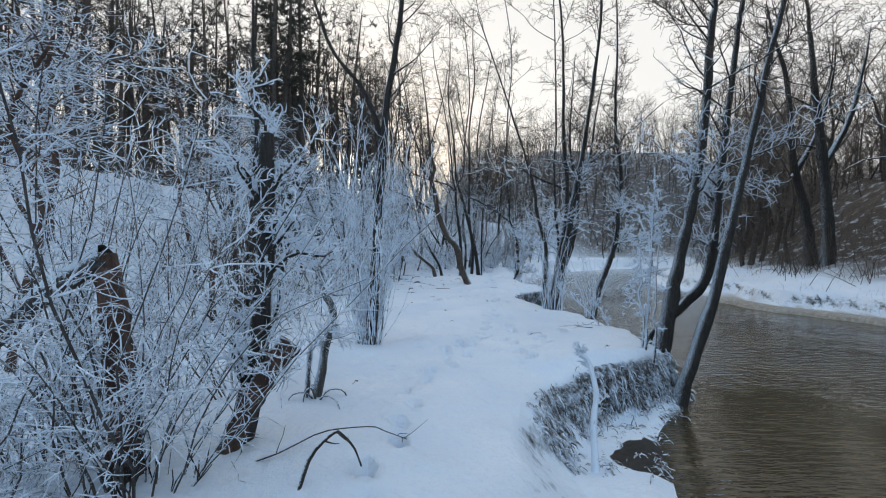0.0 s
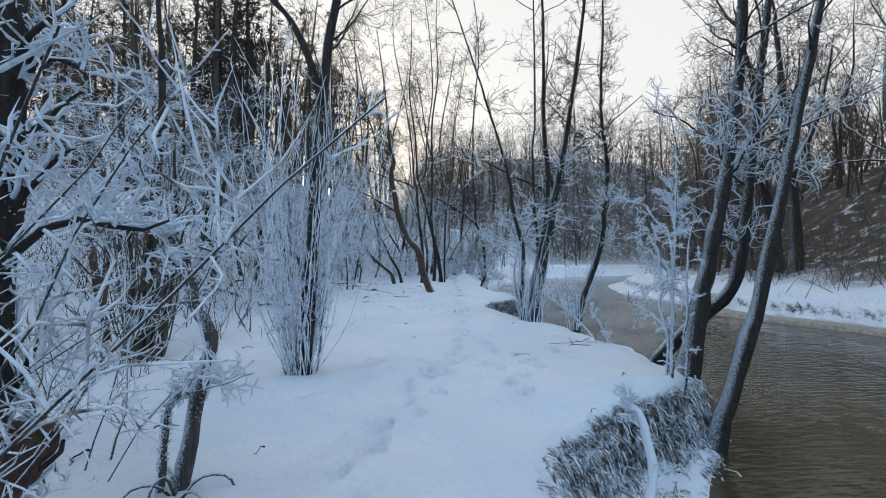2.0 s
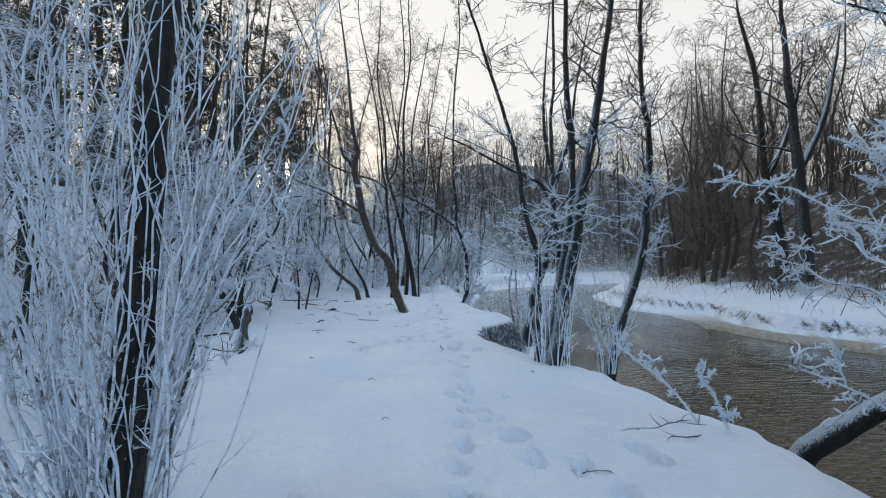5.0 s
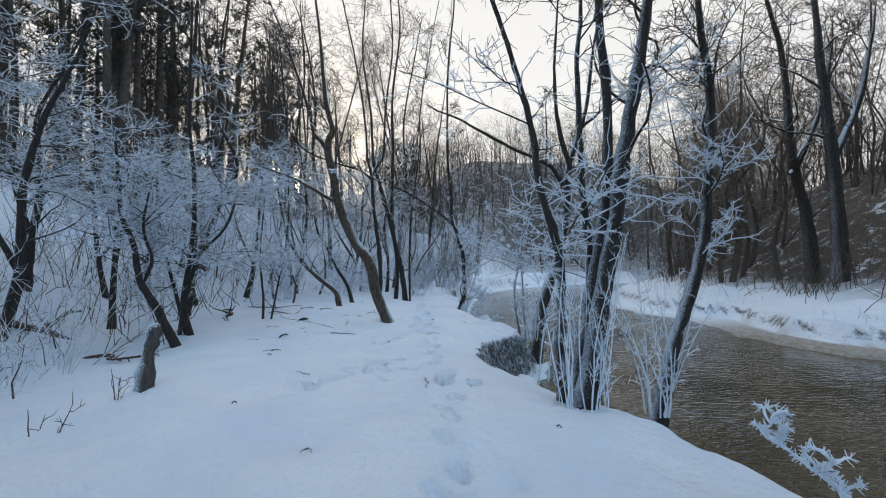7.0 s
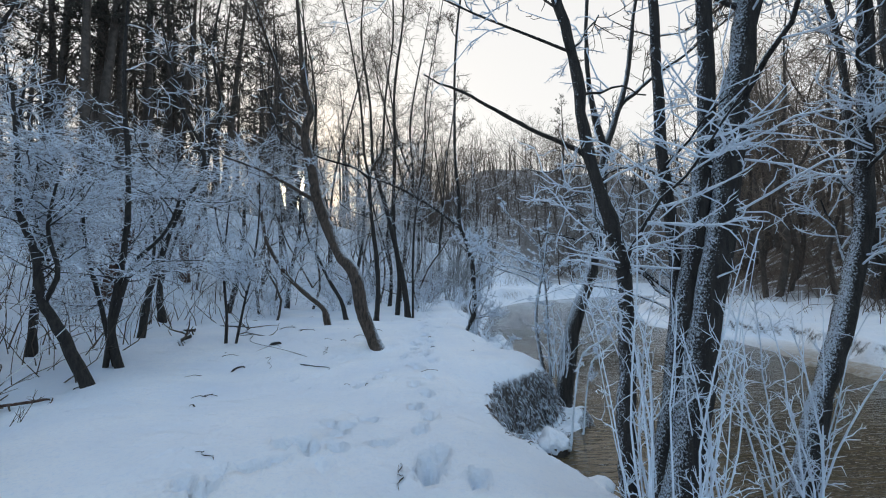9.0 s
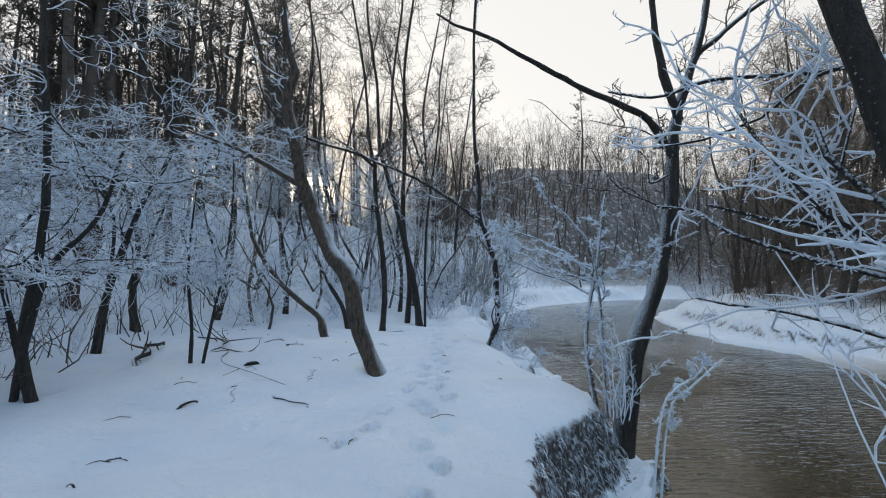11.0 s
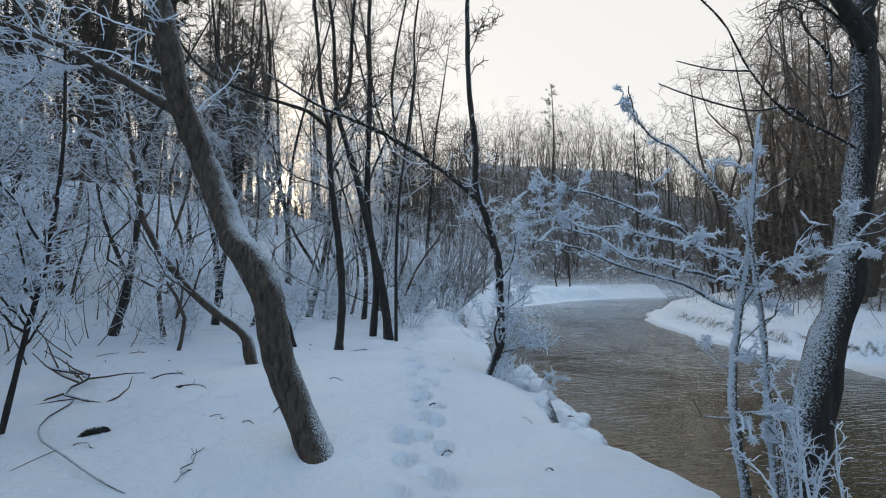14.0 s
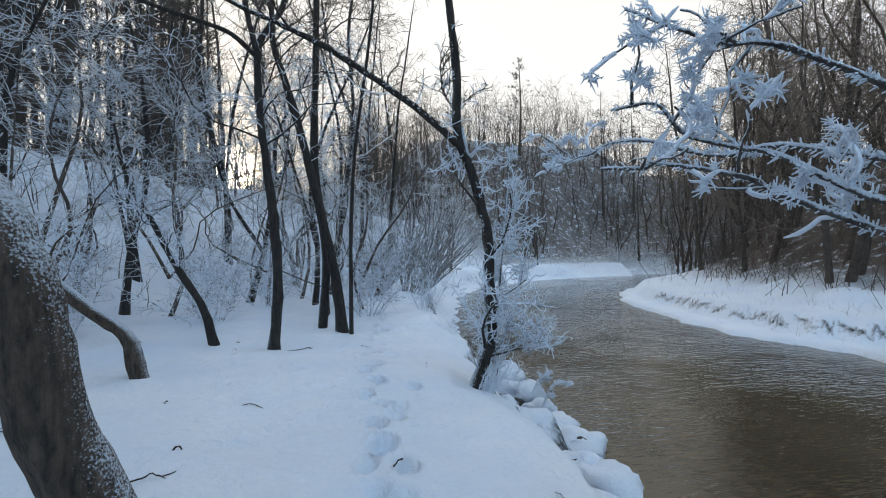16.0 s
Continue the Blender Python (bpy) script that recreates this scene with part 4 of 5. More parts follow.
        side = [(x + lean * 0.25 * tall + bend[0] * 0.4, y, g + 0.22 * tall), (x - lean * tall * 0.5 + bend[2], y + 0.2, g + 0.5 * tall), (x - lean * tall * 0.9 + bend[1], y + 0.3, g + 0.8 * tall)]
        bare_tree("slope_tree", "small crooked dark tree at the foot of the slope", [(pts, r, 0.02), (side, r * 0.6, 0.015)], rng, MAT_BARK if r < 0.1 and y > 15 else MAT_BARK_RED, 18, 2.3, 170, 1.15, 900, 0.42, 7.5, MAT_RIME_SHRUB if y < 30 else MAT_RIME_THIN, t0=0.25, up=0.18, spread=1.3, frost_r=0.0068, flat=0.5, thick=1.7)
    # slender trees whose fine crowns net the sky where the path goes out of sight
    for x, y, lean, tall, r in ((-1.6, 35.0, -0.1, 13.5, 0.1), (1.9, 33.5, 0.06, 13.0, 0.09), (3.2, 38.5, -0.12, 13.5, 0.1), (5.0, 42.0, 0.05, 13.0, 0.1), (-4.4, 38.0, 0.1, 13.0, 0.1), (-3.2, 31.5, -0.08, 11.0, 0.08), (-7.2, 33.0, 0.08, 11.5, 0.1)):
        g = ground_at(x, y)
        b = rng.normal(0, 0.3, 4)
        pts = [(x, y, g - 0.1), (x + lean * 0.2 * tall + b[0] * 0.5, y, g + 0.2 * tall), (x + lean * 0.45 * tall + b[1], y, g + 0.45 * tall), (x + lean * 0.6 * tall + b[2], y, g + 0.7 * tall), (x + lean * tall + b[3], y, g + tall)]
        fork = [pts[1], (x - lean * 0.3 * tall + b[3], y + 0.3, g + 0.45 * tall), (x - lean * 0.9 * tall - b[1], y + 0.5, g + 0.85 * tall)]
        bare_tree("slender_tree", "slender leafless tree with a fine spreading crown", [(pts, r, 0.02), (fork, r * 0.6, 0.015)], rng, MAT_BARK, 24, 3.4, 200, 1.6, 1000, 0.7, 4.5, MAT_RIME_FAR, t0=0.25, up=0.25, spread=1.25, thick=2.1, wander=0.26)


def fallen(name, label, x0, y0, x1, y1, r, rng, mat, lift=0.03, twigs=0, category="branch"):
    """A branch lying on the snow, sunk in at both ends."""
    k = 7
    s = np.linspace(0, 1, k)
    pts = np.column_stack([x0 + (x1 - x0) * s, y0 + (y1 - y0) * s, np.zeros(k)])
    ln = math.hypot(x1 - x0, y1 - y0)
    pts[1:-1, :2] += rng.normal(0, 0.05 * ln, (k - 2, 2))
    pts[:, 2] = height(pts[:, 0], pts[:, 1], False) + r * 0.3 + lift * np.sin(s * 3.14) - r * 1.2 * (np.abs(s - 0.5) > 0.45)
    e = thing(name, x0, y0, float(pts[0, 2]), label, category, "fallen wood")
    part("branch", stem_mesh("branch", spline(pts, 14), r, r * 0.5, mat, rng, 7), e)
    if twigs:
        T, TR = sprout(rng, pts[None], np.full((1, k), r), twigs, ln * 0.35, 1.2, 0.25, 4, 0.25, 0.5, 0.003, 0.1)
        fine_part("side_spray", tube_mesh("side_spray", [(T, TR, 4)], [MAT_TWIG]), e)


def fallen_wood():
    rng = np.random.default_rng(77)
    fallen("fallen_branch", "dark forked branch lying on the snow", -3.3, 23.4, -1.44, 21.17, 0.026, rng, MAT_BARK, 0.08, 8)
    fallen("fallen_log", "short dark log end in the snow", -1.24, 20.25, -1.0, 20.32, 0.05, rng, MAT_BARK, 0.02, 0, "log")
    fallen("fallen_branch", "dark branch on trampled snow", -4.5, 17.0, -3.0, 16.4, 0.03, rng, MAT_BARK_RED, 0.06, 6)
    fallen("fallen_branch", "crooked twig standing from snow", -0.95, 3.1, -0.6, 3.45, 0.014, rng, MAT_BARK, 0.3, 3)
    fallen("fallen_branch", "bare forked stick in the snow", -1.4, 3.5, -0.3, 4.0, 0.007, rng, MAT_BARK, 0.1, 4)
    fallen("fallen_log", "old trunk lying along the slope foot under snow", -8.5, 19.0, -5.2, 18.2, 0.1, rng, MAT_BARK_RED, 0.05, 4, "log")
    fallen("fallen_branch", "rimed branch reaching out over the water", 2.3, 9.5, 3.3, 9.55, 0.012, rng, MAT_BARK_RIMED, 0.0, 10)
    for _ in range(56):
        y = rng.uniform(4.5, 27)
        x = rng.uniform(-3.5, float(np.interp(y, TOP_Y, TOP_X)) - 0.4)
        a = rng.uniform(0, 6.28)
        ln = 0.06 + 0.4 * rng.random() ** 2.5
        fallen("twig", "small dead twig lying on snow", x, y, x + ln * math.cos(a), y + ln * math.sin(a), rng.uniform(0.004, 0.009), rng, MAT_BARK, 0.02, int(rng.integers(0, 3)))
    # dead wood round the willow's foot and toward the slope
    own = np.random.default_rng(61)
    fallen("fallen_branch", "thick dark branch slanting out of the snow", -2.92, 20.2, -3.5, 22.3, 0.042, own, MAT_BARK, 0.12, 6)
    fallen("fallen_branch", "long thin bare branch lying on smooth snow", -2.17, 21.18, -0.24, 18.99, 0.009, own, MAT_BARK, 0.05, 2)
    fallen("fallen_branch", "curved twig half sunk in a snow hollow", -0.31, 18.51, 0.28, 17.76, 0.014, own, MAT_BARK, 0.015, 1)
    for x0, y0, x1, y1, r in ((-1.32, 18.02, -1.18, 18.3, 0.02), (-0.76, 18.21, -0.92, 18.94, 0.005), (-1.48, 22.32, -1.06, 22.5, 0.01), (-0.88, 21.54, -0.44, 21.31, 0.01), (0.02, 19.27, 0.04, 19.7, 0.005), (0.5, 20.3, 0.8, 20.6, 0.008), (-1.75, 18.9, -1.5, 19.0, 0.006), (-1.1, 19.9, -0.9, 19.85, 0.006)):
        fallen("twig", "small dead twig lying on snow", x0, y0, x1, y1, r, own, MAT_BARK, 0.03, int(own.integers(0, 3)))
    # the broken, bowed-over trunk among the first shrubs
    e = thing("bowed_tree", -2.32, 3.4, ground_at(-2.32, 3.4), "thick broken trunk bent over among frosted shoots", "tree")
    part("upright", stem_mesh("upright", spline([(-2.3, 3.4, -0.15), (-2.32, 3.4, 0.5), (-2.38, 3.4, 1.15), (-2.46, 3.42, 1.5)], 14), 0.1, 0.075, MAT_BARK_RED, rng, 12, 0.5, 0.16), e)
    part("bowed_top", stem_mesh("bowed_top", spline([(-2.42, 3.4, 1.5), (-2.83, 3.4, 1.26), (-3.12, 3.42, 1.03), (-3.5, 3.45, 0.72), (-4.0, 3.5, 0.3)], 16), 0.085, 0.055, MAT_BARK_RIMED, rng, 12, 0.1, 0.14), e, "bowed upper trunk, rimed on top")


def bank_grass():
    """Frosted tufts and roots hanging over the scoured bank faces."""
    rng = np.random.default_rng(51)
    # extra tufts low on the first bank darken it in place of shade
    for y0, y1, n, u0, u1, ln, label in ((4.9, 8.1, 8200, 0.06, 0.95, 0.22, "long frosted grass hanging over the scoured bank"), (14.0, 18.0, 2200, 0.0, 0.75, 0.22, "frosted grass hanging over a small bank hollow"), (18.6, 25.0, 2400, 0.15, 1.0, 0.17, "tufts of rimed grass along the water's edge"), (26.0, 34.0, 800, 0.1, 1.0, 0.18, "tufts of rimed grass along the water's edge")):
        tufts = n // 13
        ty, tu = rng.uniform(y0, y1, tufts), u0 + (u1 - u0) * rng.uniform(0, 1, tufts) ** 1.2
        tx = np.interp(ty, TOP_Y, TOP_X) + tu * np.maximum(np.interp(ty, NEAR_Y, NEAR_X) - np.interp(ty, TOP_Y, TOP_X), 0.5)
        tilt = rng.normal(0, 0.6, (tufts, 2))
        q = rng.integers(0, tufts, n)
        x, y = tx[q] + rng.normal(0, 0.035, n), ty[q] + rng.normal(0, 0.035, n)
        z = height(x, y, False)
        d = unit(np.column_stack([0.7 + tilt[q, 0] + rng.normal(0, 0.3, n), -0.4 + tilt[q, 1] + rng.normal(0, 0.35, n), rng.uniform(0.1, 1.1, n)]))
        pts = [np.column_stack([x, y, z - 0.01])]
        ll = ln * rng.uniform(0.4, 1.2, n) * rng.uniform(0.3, 1.5, tufts)[q]
        for _ in range(3):
            d = unit(d * np.array([0.75, 0.75, 1]) + np.array([0.02, -0.02, -0.8]))
            pts.append(pts[-1] + d * (ll / 3)[:, None])
        P = np.stack(pts, 1)
        R = rng.uniform(0.004, 0.011, (n, 1)) * np.array([[0.8, 1.2, 1.0, 0.4]])
        tagged(new("bank_grass", tube_mesh("bank_grass", [(P, R, 3)], [MAT_GRASS])), label, "grass", kind="stuff")


def bank_clods():
    """Lumps of frozen earth with caps of snow along the water's edge."""
    rng = np.random.default_rng(64)
    for y, share, size in ((20.0, 0.7, 0.2), (20.5, 0.85, 0.26), (21.0, 0.7, 0.24), (21.5, 0.9, 0.3), (21.9, 0.72, 0.2), (22.5, 0.95, 0.24), (23.1, 0.85, 0.28), (23.8, 0.95, 0.22), (24.6, 0.9, 0.3), (25.6, 0.95, 0.3), (14.9, 0.8, 0.2), (16.4, 0.85, 0.2)):
        a, b = float(np.interp(y, TOP_Y, TOP_X)), float(np.interp(y, NEAR_Y, NEAR_X))
        x = a + (b - a) * share
        z = max(ground_at(x, y), WATER) + 0.02
        e = thing("earth_clod", x, y, z, "lump of dark frozen earth capped with snow at the waterline", "clod", "clods along the water")
        for name, squash, lift, grow, mat in (("earth", 0.7, 0.0, 1.0, MAT_SOIL), ("snow_cap", 0.75, 0.42, 1.1, MAT_SNOW)):
            bm = bmesh.new()
            bmesh.ops.create_icosphere(bm, subdivisions=3, radius=1.0)
            seed = rng.uniform(0, 50, 3)
            for v in bm.verts:
                c = v.co.copy()
                k = 1 + 0.35 * math.sin(c.x * 2.3 + seed[0]) * math.sin(c.y * 2.7 + seed[1]) + 0.16 * math.sin(c.x * 6 + seed[2]) * math.sin(c.z * 5 + seed[0]) + 0.1 * math.sin(c.y * 11 + c.x * 7 + seed[1])
                v.co = (x + c.x * k * size * grow, y + c.y * k * size * grow * 1.15, z + (c.z * k * squash + lift) * size)
            for q in bm.faces:
                q.smooth = True
            me = bpy.data.meshes.new(name)
            bm.to_mesh(me)
            bm.free()
            me.materials.append(mat)
            part(name, me, e)


def river_mist():
    """Thin veils of steam over the cold water; those toned grey stand for shaded steam."""
    def sheet(line, tall, strength, mat=MAT_MIST, fade=0.05, end=0.7):
        w, h = len(line), 9
        s, v = np.meshgrid(np.linspace(0, 1, w), np.linspace(0, 1, h))
        p = np.array(line)
        x, y = np.tile(p[:, 0], (h, 1)), np.tile(p[:, 1], (h, 1)) + 0.5 * v
        verts = np.column_stack([x.ravel(), y.ravel(), (WATER + 0.02 + tall * v).ravel()])
        i = (np.arange(h - 1)[:, None] * w + np.arange(w - 1)[None]).ravel()
        me = mesh_of("mist", verts, np.stack([i, i + 1, i + 1 + w, i + w], 1), [mat])
        den = strength * smooth(0, 0.15, s) * smooth(1, end, s) * smooth(1.0, fade, v) * (smooth(0.0, 0.12, v) if mat is MAT_MIST else smooth(0.05, 0.28, v))
        me.attributes.new("density", "FLOAT", "POINT").data.foreach_set("value", den.ravel().astype(np.float32))
        tagged(new("mist", me), "thin steam drifting over the cold river", "mist", kind="stuff")

    for y, dense, mat in ((16.0, 1.9, MAT_MIST), (24.5, 2.1, MAT_MIST), (31.0, 2.0, MAT_MIST), (46.0, 2.0, MAT_MIST_SHADED)):
        a, b = float(np.interp(y, NEAR_Y, NEAR_X)) - 0.4, min(float(np.interp(y, OPP_Y, OPP_X)), 34) + 0.5
        sheet([(a + (b - a) * k / 24, y + 0.3 * math.sin(k * 0.9 + y)) for k in range(25)], 2.6 + 0.05 * y + 0.002 * y * y, dense, mat, 0.05 if mat is MAT_MIST else 0.3)
    for out, strength, tall, mat in ((-2.2, 1.0, 5.0, MAT_MIST), (1.1, 0.85, 8.0, MAT_MIST_SHADED), (4.6, 1.3, 10.0, MAT_MIST_SHADED)):
        line = [(float(np.interp(y, OPP_Y, OPP_X)) + out, float(y)) for y in np.linspace(0.0, 48.0 if mat is MAT_MIST else 53.0, 54)]
        sheet(line, tall, strength, mat, 0.05 if mat is MAT_MIST else 0.3, 0.7 if mat is MAT_MIST else 0.93)


def shrubs():
    rng = np.random.default_rng(23)
    shoot_clump("broom_shrub", "tall upright thicket of frost-white shoots", -1.28, 8.1, rng, 92, 4.2, 0.13, (0.02, 0), 640, 0.34, MAT_RIME_THIN, r=0.0078, base=0.17, spread=0.7, crook=0.19, k=11, steady=0.22, dark_foot=1, needles=1200)
    bare_tree("rimed_sapling", "crooked sapling thick with rime leaning out of the thicket", [
        (crooked(rng, [(-1.12, 8.2, -0.2), (-1.05, 8.25, 0.6), (-0.95, 8.4, 1.2), (-0.75, 8.55, 1.65), (-0.55, 8.7, 1.85), (-0.38, 8.8, 2.0)], 0.025), 0.016, 0.006),
        (crooked(rng, [(-1.0, 8.32, 0.9), (-0.95, 8.5, 1.5), (-0.8, 8.65, 2.0), (-0.6, 8.75, 2.4), (-0.5, 8.8, 2.7)], 0.025), 0.014, 0.006),
        (crooked(rng, [(-0.95, 8.4, 1.2), (-0.75, 8.65, 1.45), (-0.5, 8.85, 1.58)], 0.02), 0.012, 0.005)], rng, MAT_BARK_RIMED, 18, 0.4, 70, 0.24, 200, 0.1, 9, needles=1800, t0=0.2, spread=1.1, up=0.2, frost_r=0.0085, wander=0.34, bark_needles=1600, group="frosted shrubs")
    shoot_clump("willow_shrub", "dense frosted willow shrub beside the path", -2.05, 3.15, rng, 30, 3.2, 0.5, (-0.05, 0.05), 620, 0.6, MAT_RIME_SHRUB, r=0.0075, base=0.3, spread=1.3, crook=0.17, rise_of=0.1, k=9, twig_r=0.005, dark_foot=1, needles=2500, wood=MAT_BARK_RIMED)
    shoot_clump("willow_shrub", "dense frosted willow shrub beside the path", -3.1, 3.9, rng, 28, 3.2, 0.5, (-0.05, 0.05), 560, 0.6, MAT_RIME_SHRUB, r=0.0075, base=0.35, spread=1.3, crook=0.17, rise_of=0.1, k=9, twig_r=0.005, needles=1500, wood=MAT_BARK_RIMED)
    shoot_clump("willow_shrub", "low tangle of frosted arching twigs", -2.7, 2.5, rng, 30, 1.8, 1.2, (0.0, 0.1), 560, 0.55, MAT_RIME_SHRUB, r=0.007, base=0.3, spread=1.3, crook=0.24, rise_of=0.05, k=9, twig_r=0.0048, needles=2600, wood=MAT_BARK_RIMED)
    shoot_clump("willow_shrub", "thin frosted shoots among snow", -3.3, 6.0, rng, 14, 2.8, 0.5, (0, 0), 320, 0.5, MAT_RIME_SHRUB, r=0.008, base=0.4, spread=1.1, crook=0.14, k=9, wood=MAT_BARK_RIMED)
    shoot_clump("willow_shrub", "thin frosted shoots among snow", -2.2, 5.2, rng, 11, 2.4, 0.5, (-0.1, 0), 260, 0.45, MAT_RIME_SHRUB, r=0.007, base=0.35, spread=1.1, crook=0.15, k=9, wood=MAT_BARK_RIMED)
    shoot_clump("willow_shrub", "thin frosted shoots among snow", -4.6, 5.0, rng, 18, 3.4, 0.5, (0, 0), 350, 0.55, MAT_RIME_SHRUB, r=0.008, base=0.5, spread=1.1, crook=0.14, k=9, wood=MAT_BARK_RIMED)
    bare_tree("rimed_sapling", "crooked sapling heavy with rime on the scoured bank", [
        (crooked(rng, [(3.2, 7.4, -0.5), (3.2, 7.42, 0.12), (3.3, 7.55, 0.6), (3.36, 7.67, 1.0), (3.42, 7.7, 1.67), (3.5, 7.8, 2.3), (3.55, 7.9, 2.9)], 0.02), 0.026, 0.008),
        (crooked(rng, [(3.22, 7.3, -0.5), (3.26, 7.2, 0.3), (3.26, 7.2, 0.72), (3.3, 7.25, 1.3), (3.42, 7.3, 1.9)], 0.02), 0.018, 0.007),
        (crooked(rng, [(3.15, 7.4, -0.5), (3.2, 7.5, 0.4), (3.25, 7.7, 1.0), (3.3, 7.9, 1.5), (3.5, 8.3, 1.75), (3.61, 8.6, 1.9)], 0.03), 0.018, 0.006),
        (crooked(rng, [(3.36, 7.67, 1.3), (3.5, 8.0, 1.7), (3.61, 8.4, 1.85), (3.71, 8.9, 2.11), (3.75, 9.5, 2.3), (3.75, 9.9, 2.42)], 0.03), 0.012, 0.005),
        (crooked(rng, [(3.36, 7.67, 1.1), (3.6, 8.3, 1.35), (3.8, 9.0, 1.5), (3.96, 9.62, 1.65)], 0.03), 0.012, 0.005),
        (crooked(rng, [(3.42, 7.7, 1.7), (3.6, 8.0, 2.1), (3.78, 8.37, 2.34), (3.85, 8.8, 2.6)], 0.03), 0.012, 0.005),
        (crooked(rng, [(3.25, 7.6, 0.5), (3.3, 8.1, 0.65), (3.32, 8.7, 0.72)], 0.03), 0.012, 0.005)], rng, MAT_BARK_RIMED, 44, 0.5, 230, 0.28, 700, 0.11, 9, needles=3600, t0=0.12, spread=1.2, up=0.15, frost_r=0.0075, wander=0.3, bark_needles=2200, flat=0.7)
    shoot_clump("stump_shoots", "thin dark shoots crowding round an old stem", -4.3, 10.3, rng, 56, 4.2, 0.16, (0, 0), 420, 0.5, MAT_TWIG, r=0.011, base=0.3, spread=0.8, crook=0.12, k=9, steady=0.12)
    shoot_clump("bank_shrub", "frosted shoots round the alder clump", 2.95, 12.72, rng, 24, 2.3, 0.1, (0, 0), 200, 0.35, r=0.0075, base=0.28, spread=0.9, crook=0.08, needles=600, k=9)
    shoot_clump("bank_shrub", "frosted shoots at the bent alder's foot", 4.1, 13.05, rng, 13, 1.9, 0.14, (0.1, 0), 170, 0.3, r=0.008, base=0.2, spread=0.9, crook=0.1, needles=400, z=-0.25, k=9)
    shoot_clump("bank_shrub", "frosted shoots by the slanting alder", 4.15, 17.75, rng, 10, 1.5, 0.12, (0.03, 0), 160, 0.22, r=0.008, base=0.22, spread=1.1, crook=0.12, needles=400, z=-0.1, k=9)
    bare_tree("rimed_sapling", "sapling with wide flat sprays of thick rime", [
        (rise(18.0, [(3.95, -0.1), (3.84, 0.5), (3.82, 0.93), (3.89, 1.36), (3.97, 1.71), (4.02, 2.1), (4.1, 2.7)]), 0.03, 0.013),
        (rise(17.9, [(4.05, -0.1), (4.0, 0.6), (3.98, 1.1), (3.93, 1.6), (3.85, 2.1)]), 0.022, 0.011),
        (crooked(rng, [(3.9, 18.0, 1.55), (3.7, 18.1, 1.62), (3.45, 18.29, 1.72), (3.18, 18.57, 1.91), (2.95, 18.72, 2.0), (2.72, 18.82, 2.1)], 0.035), 0.015, 0.006),
        (crooked(rng, [(3.9, 18.0, 1.38), (3.65, 18.2, 1.54), (3.41, 18.38, 1.63), (3.1, 18.5, 1.77), (2.77, 18.63, 1.87), (2.6, 18.7, 1.86)], 0.035), 0.014, 0.006),
        (crooked(rng, [(3.92, 18.0, 1.75), (3.6, 18.2, 1.95), (3.3, 18.4, 2.13), (2.95, 18.55, 2.25), (2.71, 18.72, 2.42)], 0.035), 0.014, 0.006),
        (crooked(rng, [(3.9, 18.0, 1.7), (3.6, 18.5, 1.9), (3.35, 19.0, 2.0), (3.2, 19.57, 2.17), (3.05, 20.0, 2.26)], 0.035), 0.014, 0.006),
        (crooked(rng, [(3.95, 18.0, 1.9), (3.72, 18.1, 2.3), (3.45, 18.25, 2.6), (3.3, 18.4, 2.9)], 0.035), 0.012, 0.005),
        (crooked(rng, [(3.9, 18.0, 1.4), (4.3, 17.86, 1.75), (4.7, 17.78, 1.95), (5.2, 17.68, 2.2)], 0.035), 0.013, 0.007)], rng, MAT_BARK_RIMED, 54, 0.5, 150, 0.24, 380, 0.1, 9, needles=6500, t0=0.2, spread=1.15, up=0.12, frost_r=0.0082, wander=0.32, bark_needles=3200, flat=0.6)
    rng2 = np.random.default_rng(88)
    bare_tree("rimed_sapling", "thin sapling hung with rime beside the bank alder", [
        (crooked(rng2, [(3.55, 22.7, -0.5), (3.62, 22.72, 0.3), (3.78, 22.8, 1.1), (3.88, 22.85, 1.9), (4.0, 22.95, 2.8)], 0.03), 0.02, 0.007),
        (crooked(rng2, [(3.6, 22.65, -0.5), (3.72, 22.66, 0.4), (4.0, 22.7, 1.1), (4.2, 22.75, 1.8)], 0.03), 0.016, 0.006),
        (crooked(rng2, [(3.66, 22.6, 0.45), (3.9, 22.55, 0.5), (4.2, 22.5, 0.52)], 0.02), 0.012, 0.005)], rng2, MAT_BARK_RIMED, 30, 0.55, 150, 0.3, 560, 0.12, 9, needles=2600, t0=0.12, spread=1.1, up=0.1, frost_r=0.0075, wander=0.34, bark_needles=1600)
    shoot_clump("bank_shrub", "short rimed shoots against the bank alder's foot", 3.4, 22.55, rng2, 16, 1.0, 0.1, (0.3, 0), 120, 0.15, r=0.009, base=0.12, spread=0.6, crook=0.06, needles=500, z=-0.3, k=6)
    for y, xz, r in ((9.6, [(3.3, -0.05), (2.9, 0.34), (2.6, 0.58), (2.31, 0.8)], 0.01), (9.3, [(3.35, -0.1), (3.15, 0.3), (3.0, 0.5)], 0.008), (16.4, [(3.75, -0.15), (3.9, 0.2), (4.05, 0.5), (4.28, 0.64), (4.44, 0.83)], 0.012), (17.0, [(4.2, -0.3), (4.35, 0.1), (4.6, 0.37), (5.0, 0.69)], 0.012), (5.0, [(1.62, -0.75), (1.6, -0.28), (1.63, 0.02), (1.54, 0.36), (1.45, 0.42)], 0.035), (23.6, [(4.6, -0.6), (4.85, -0.42), (5.1, -0.3)], 0.012), (24.2, [(4.7, -0.6), (4.95, -0.45), (5.2, -0.42)], 0.014)):
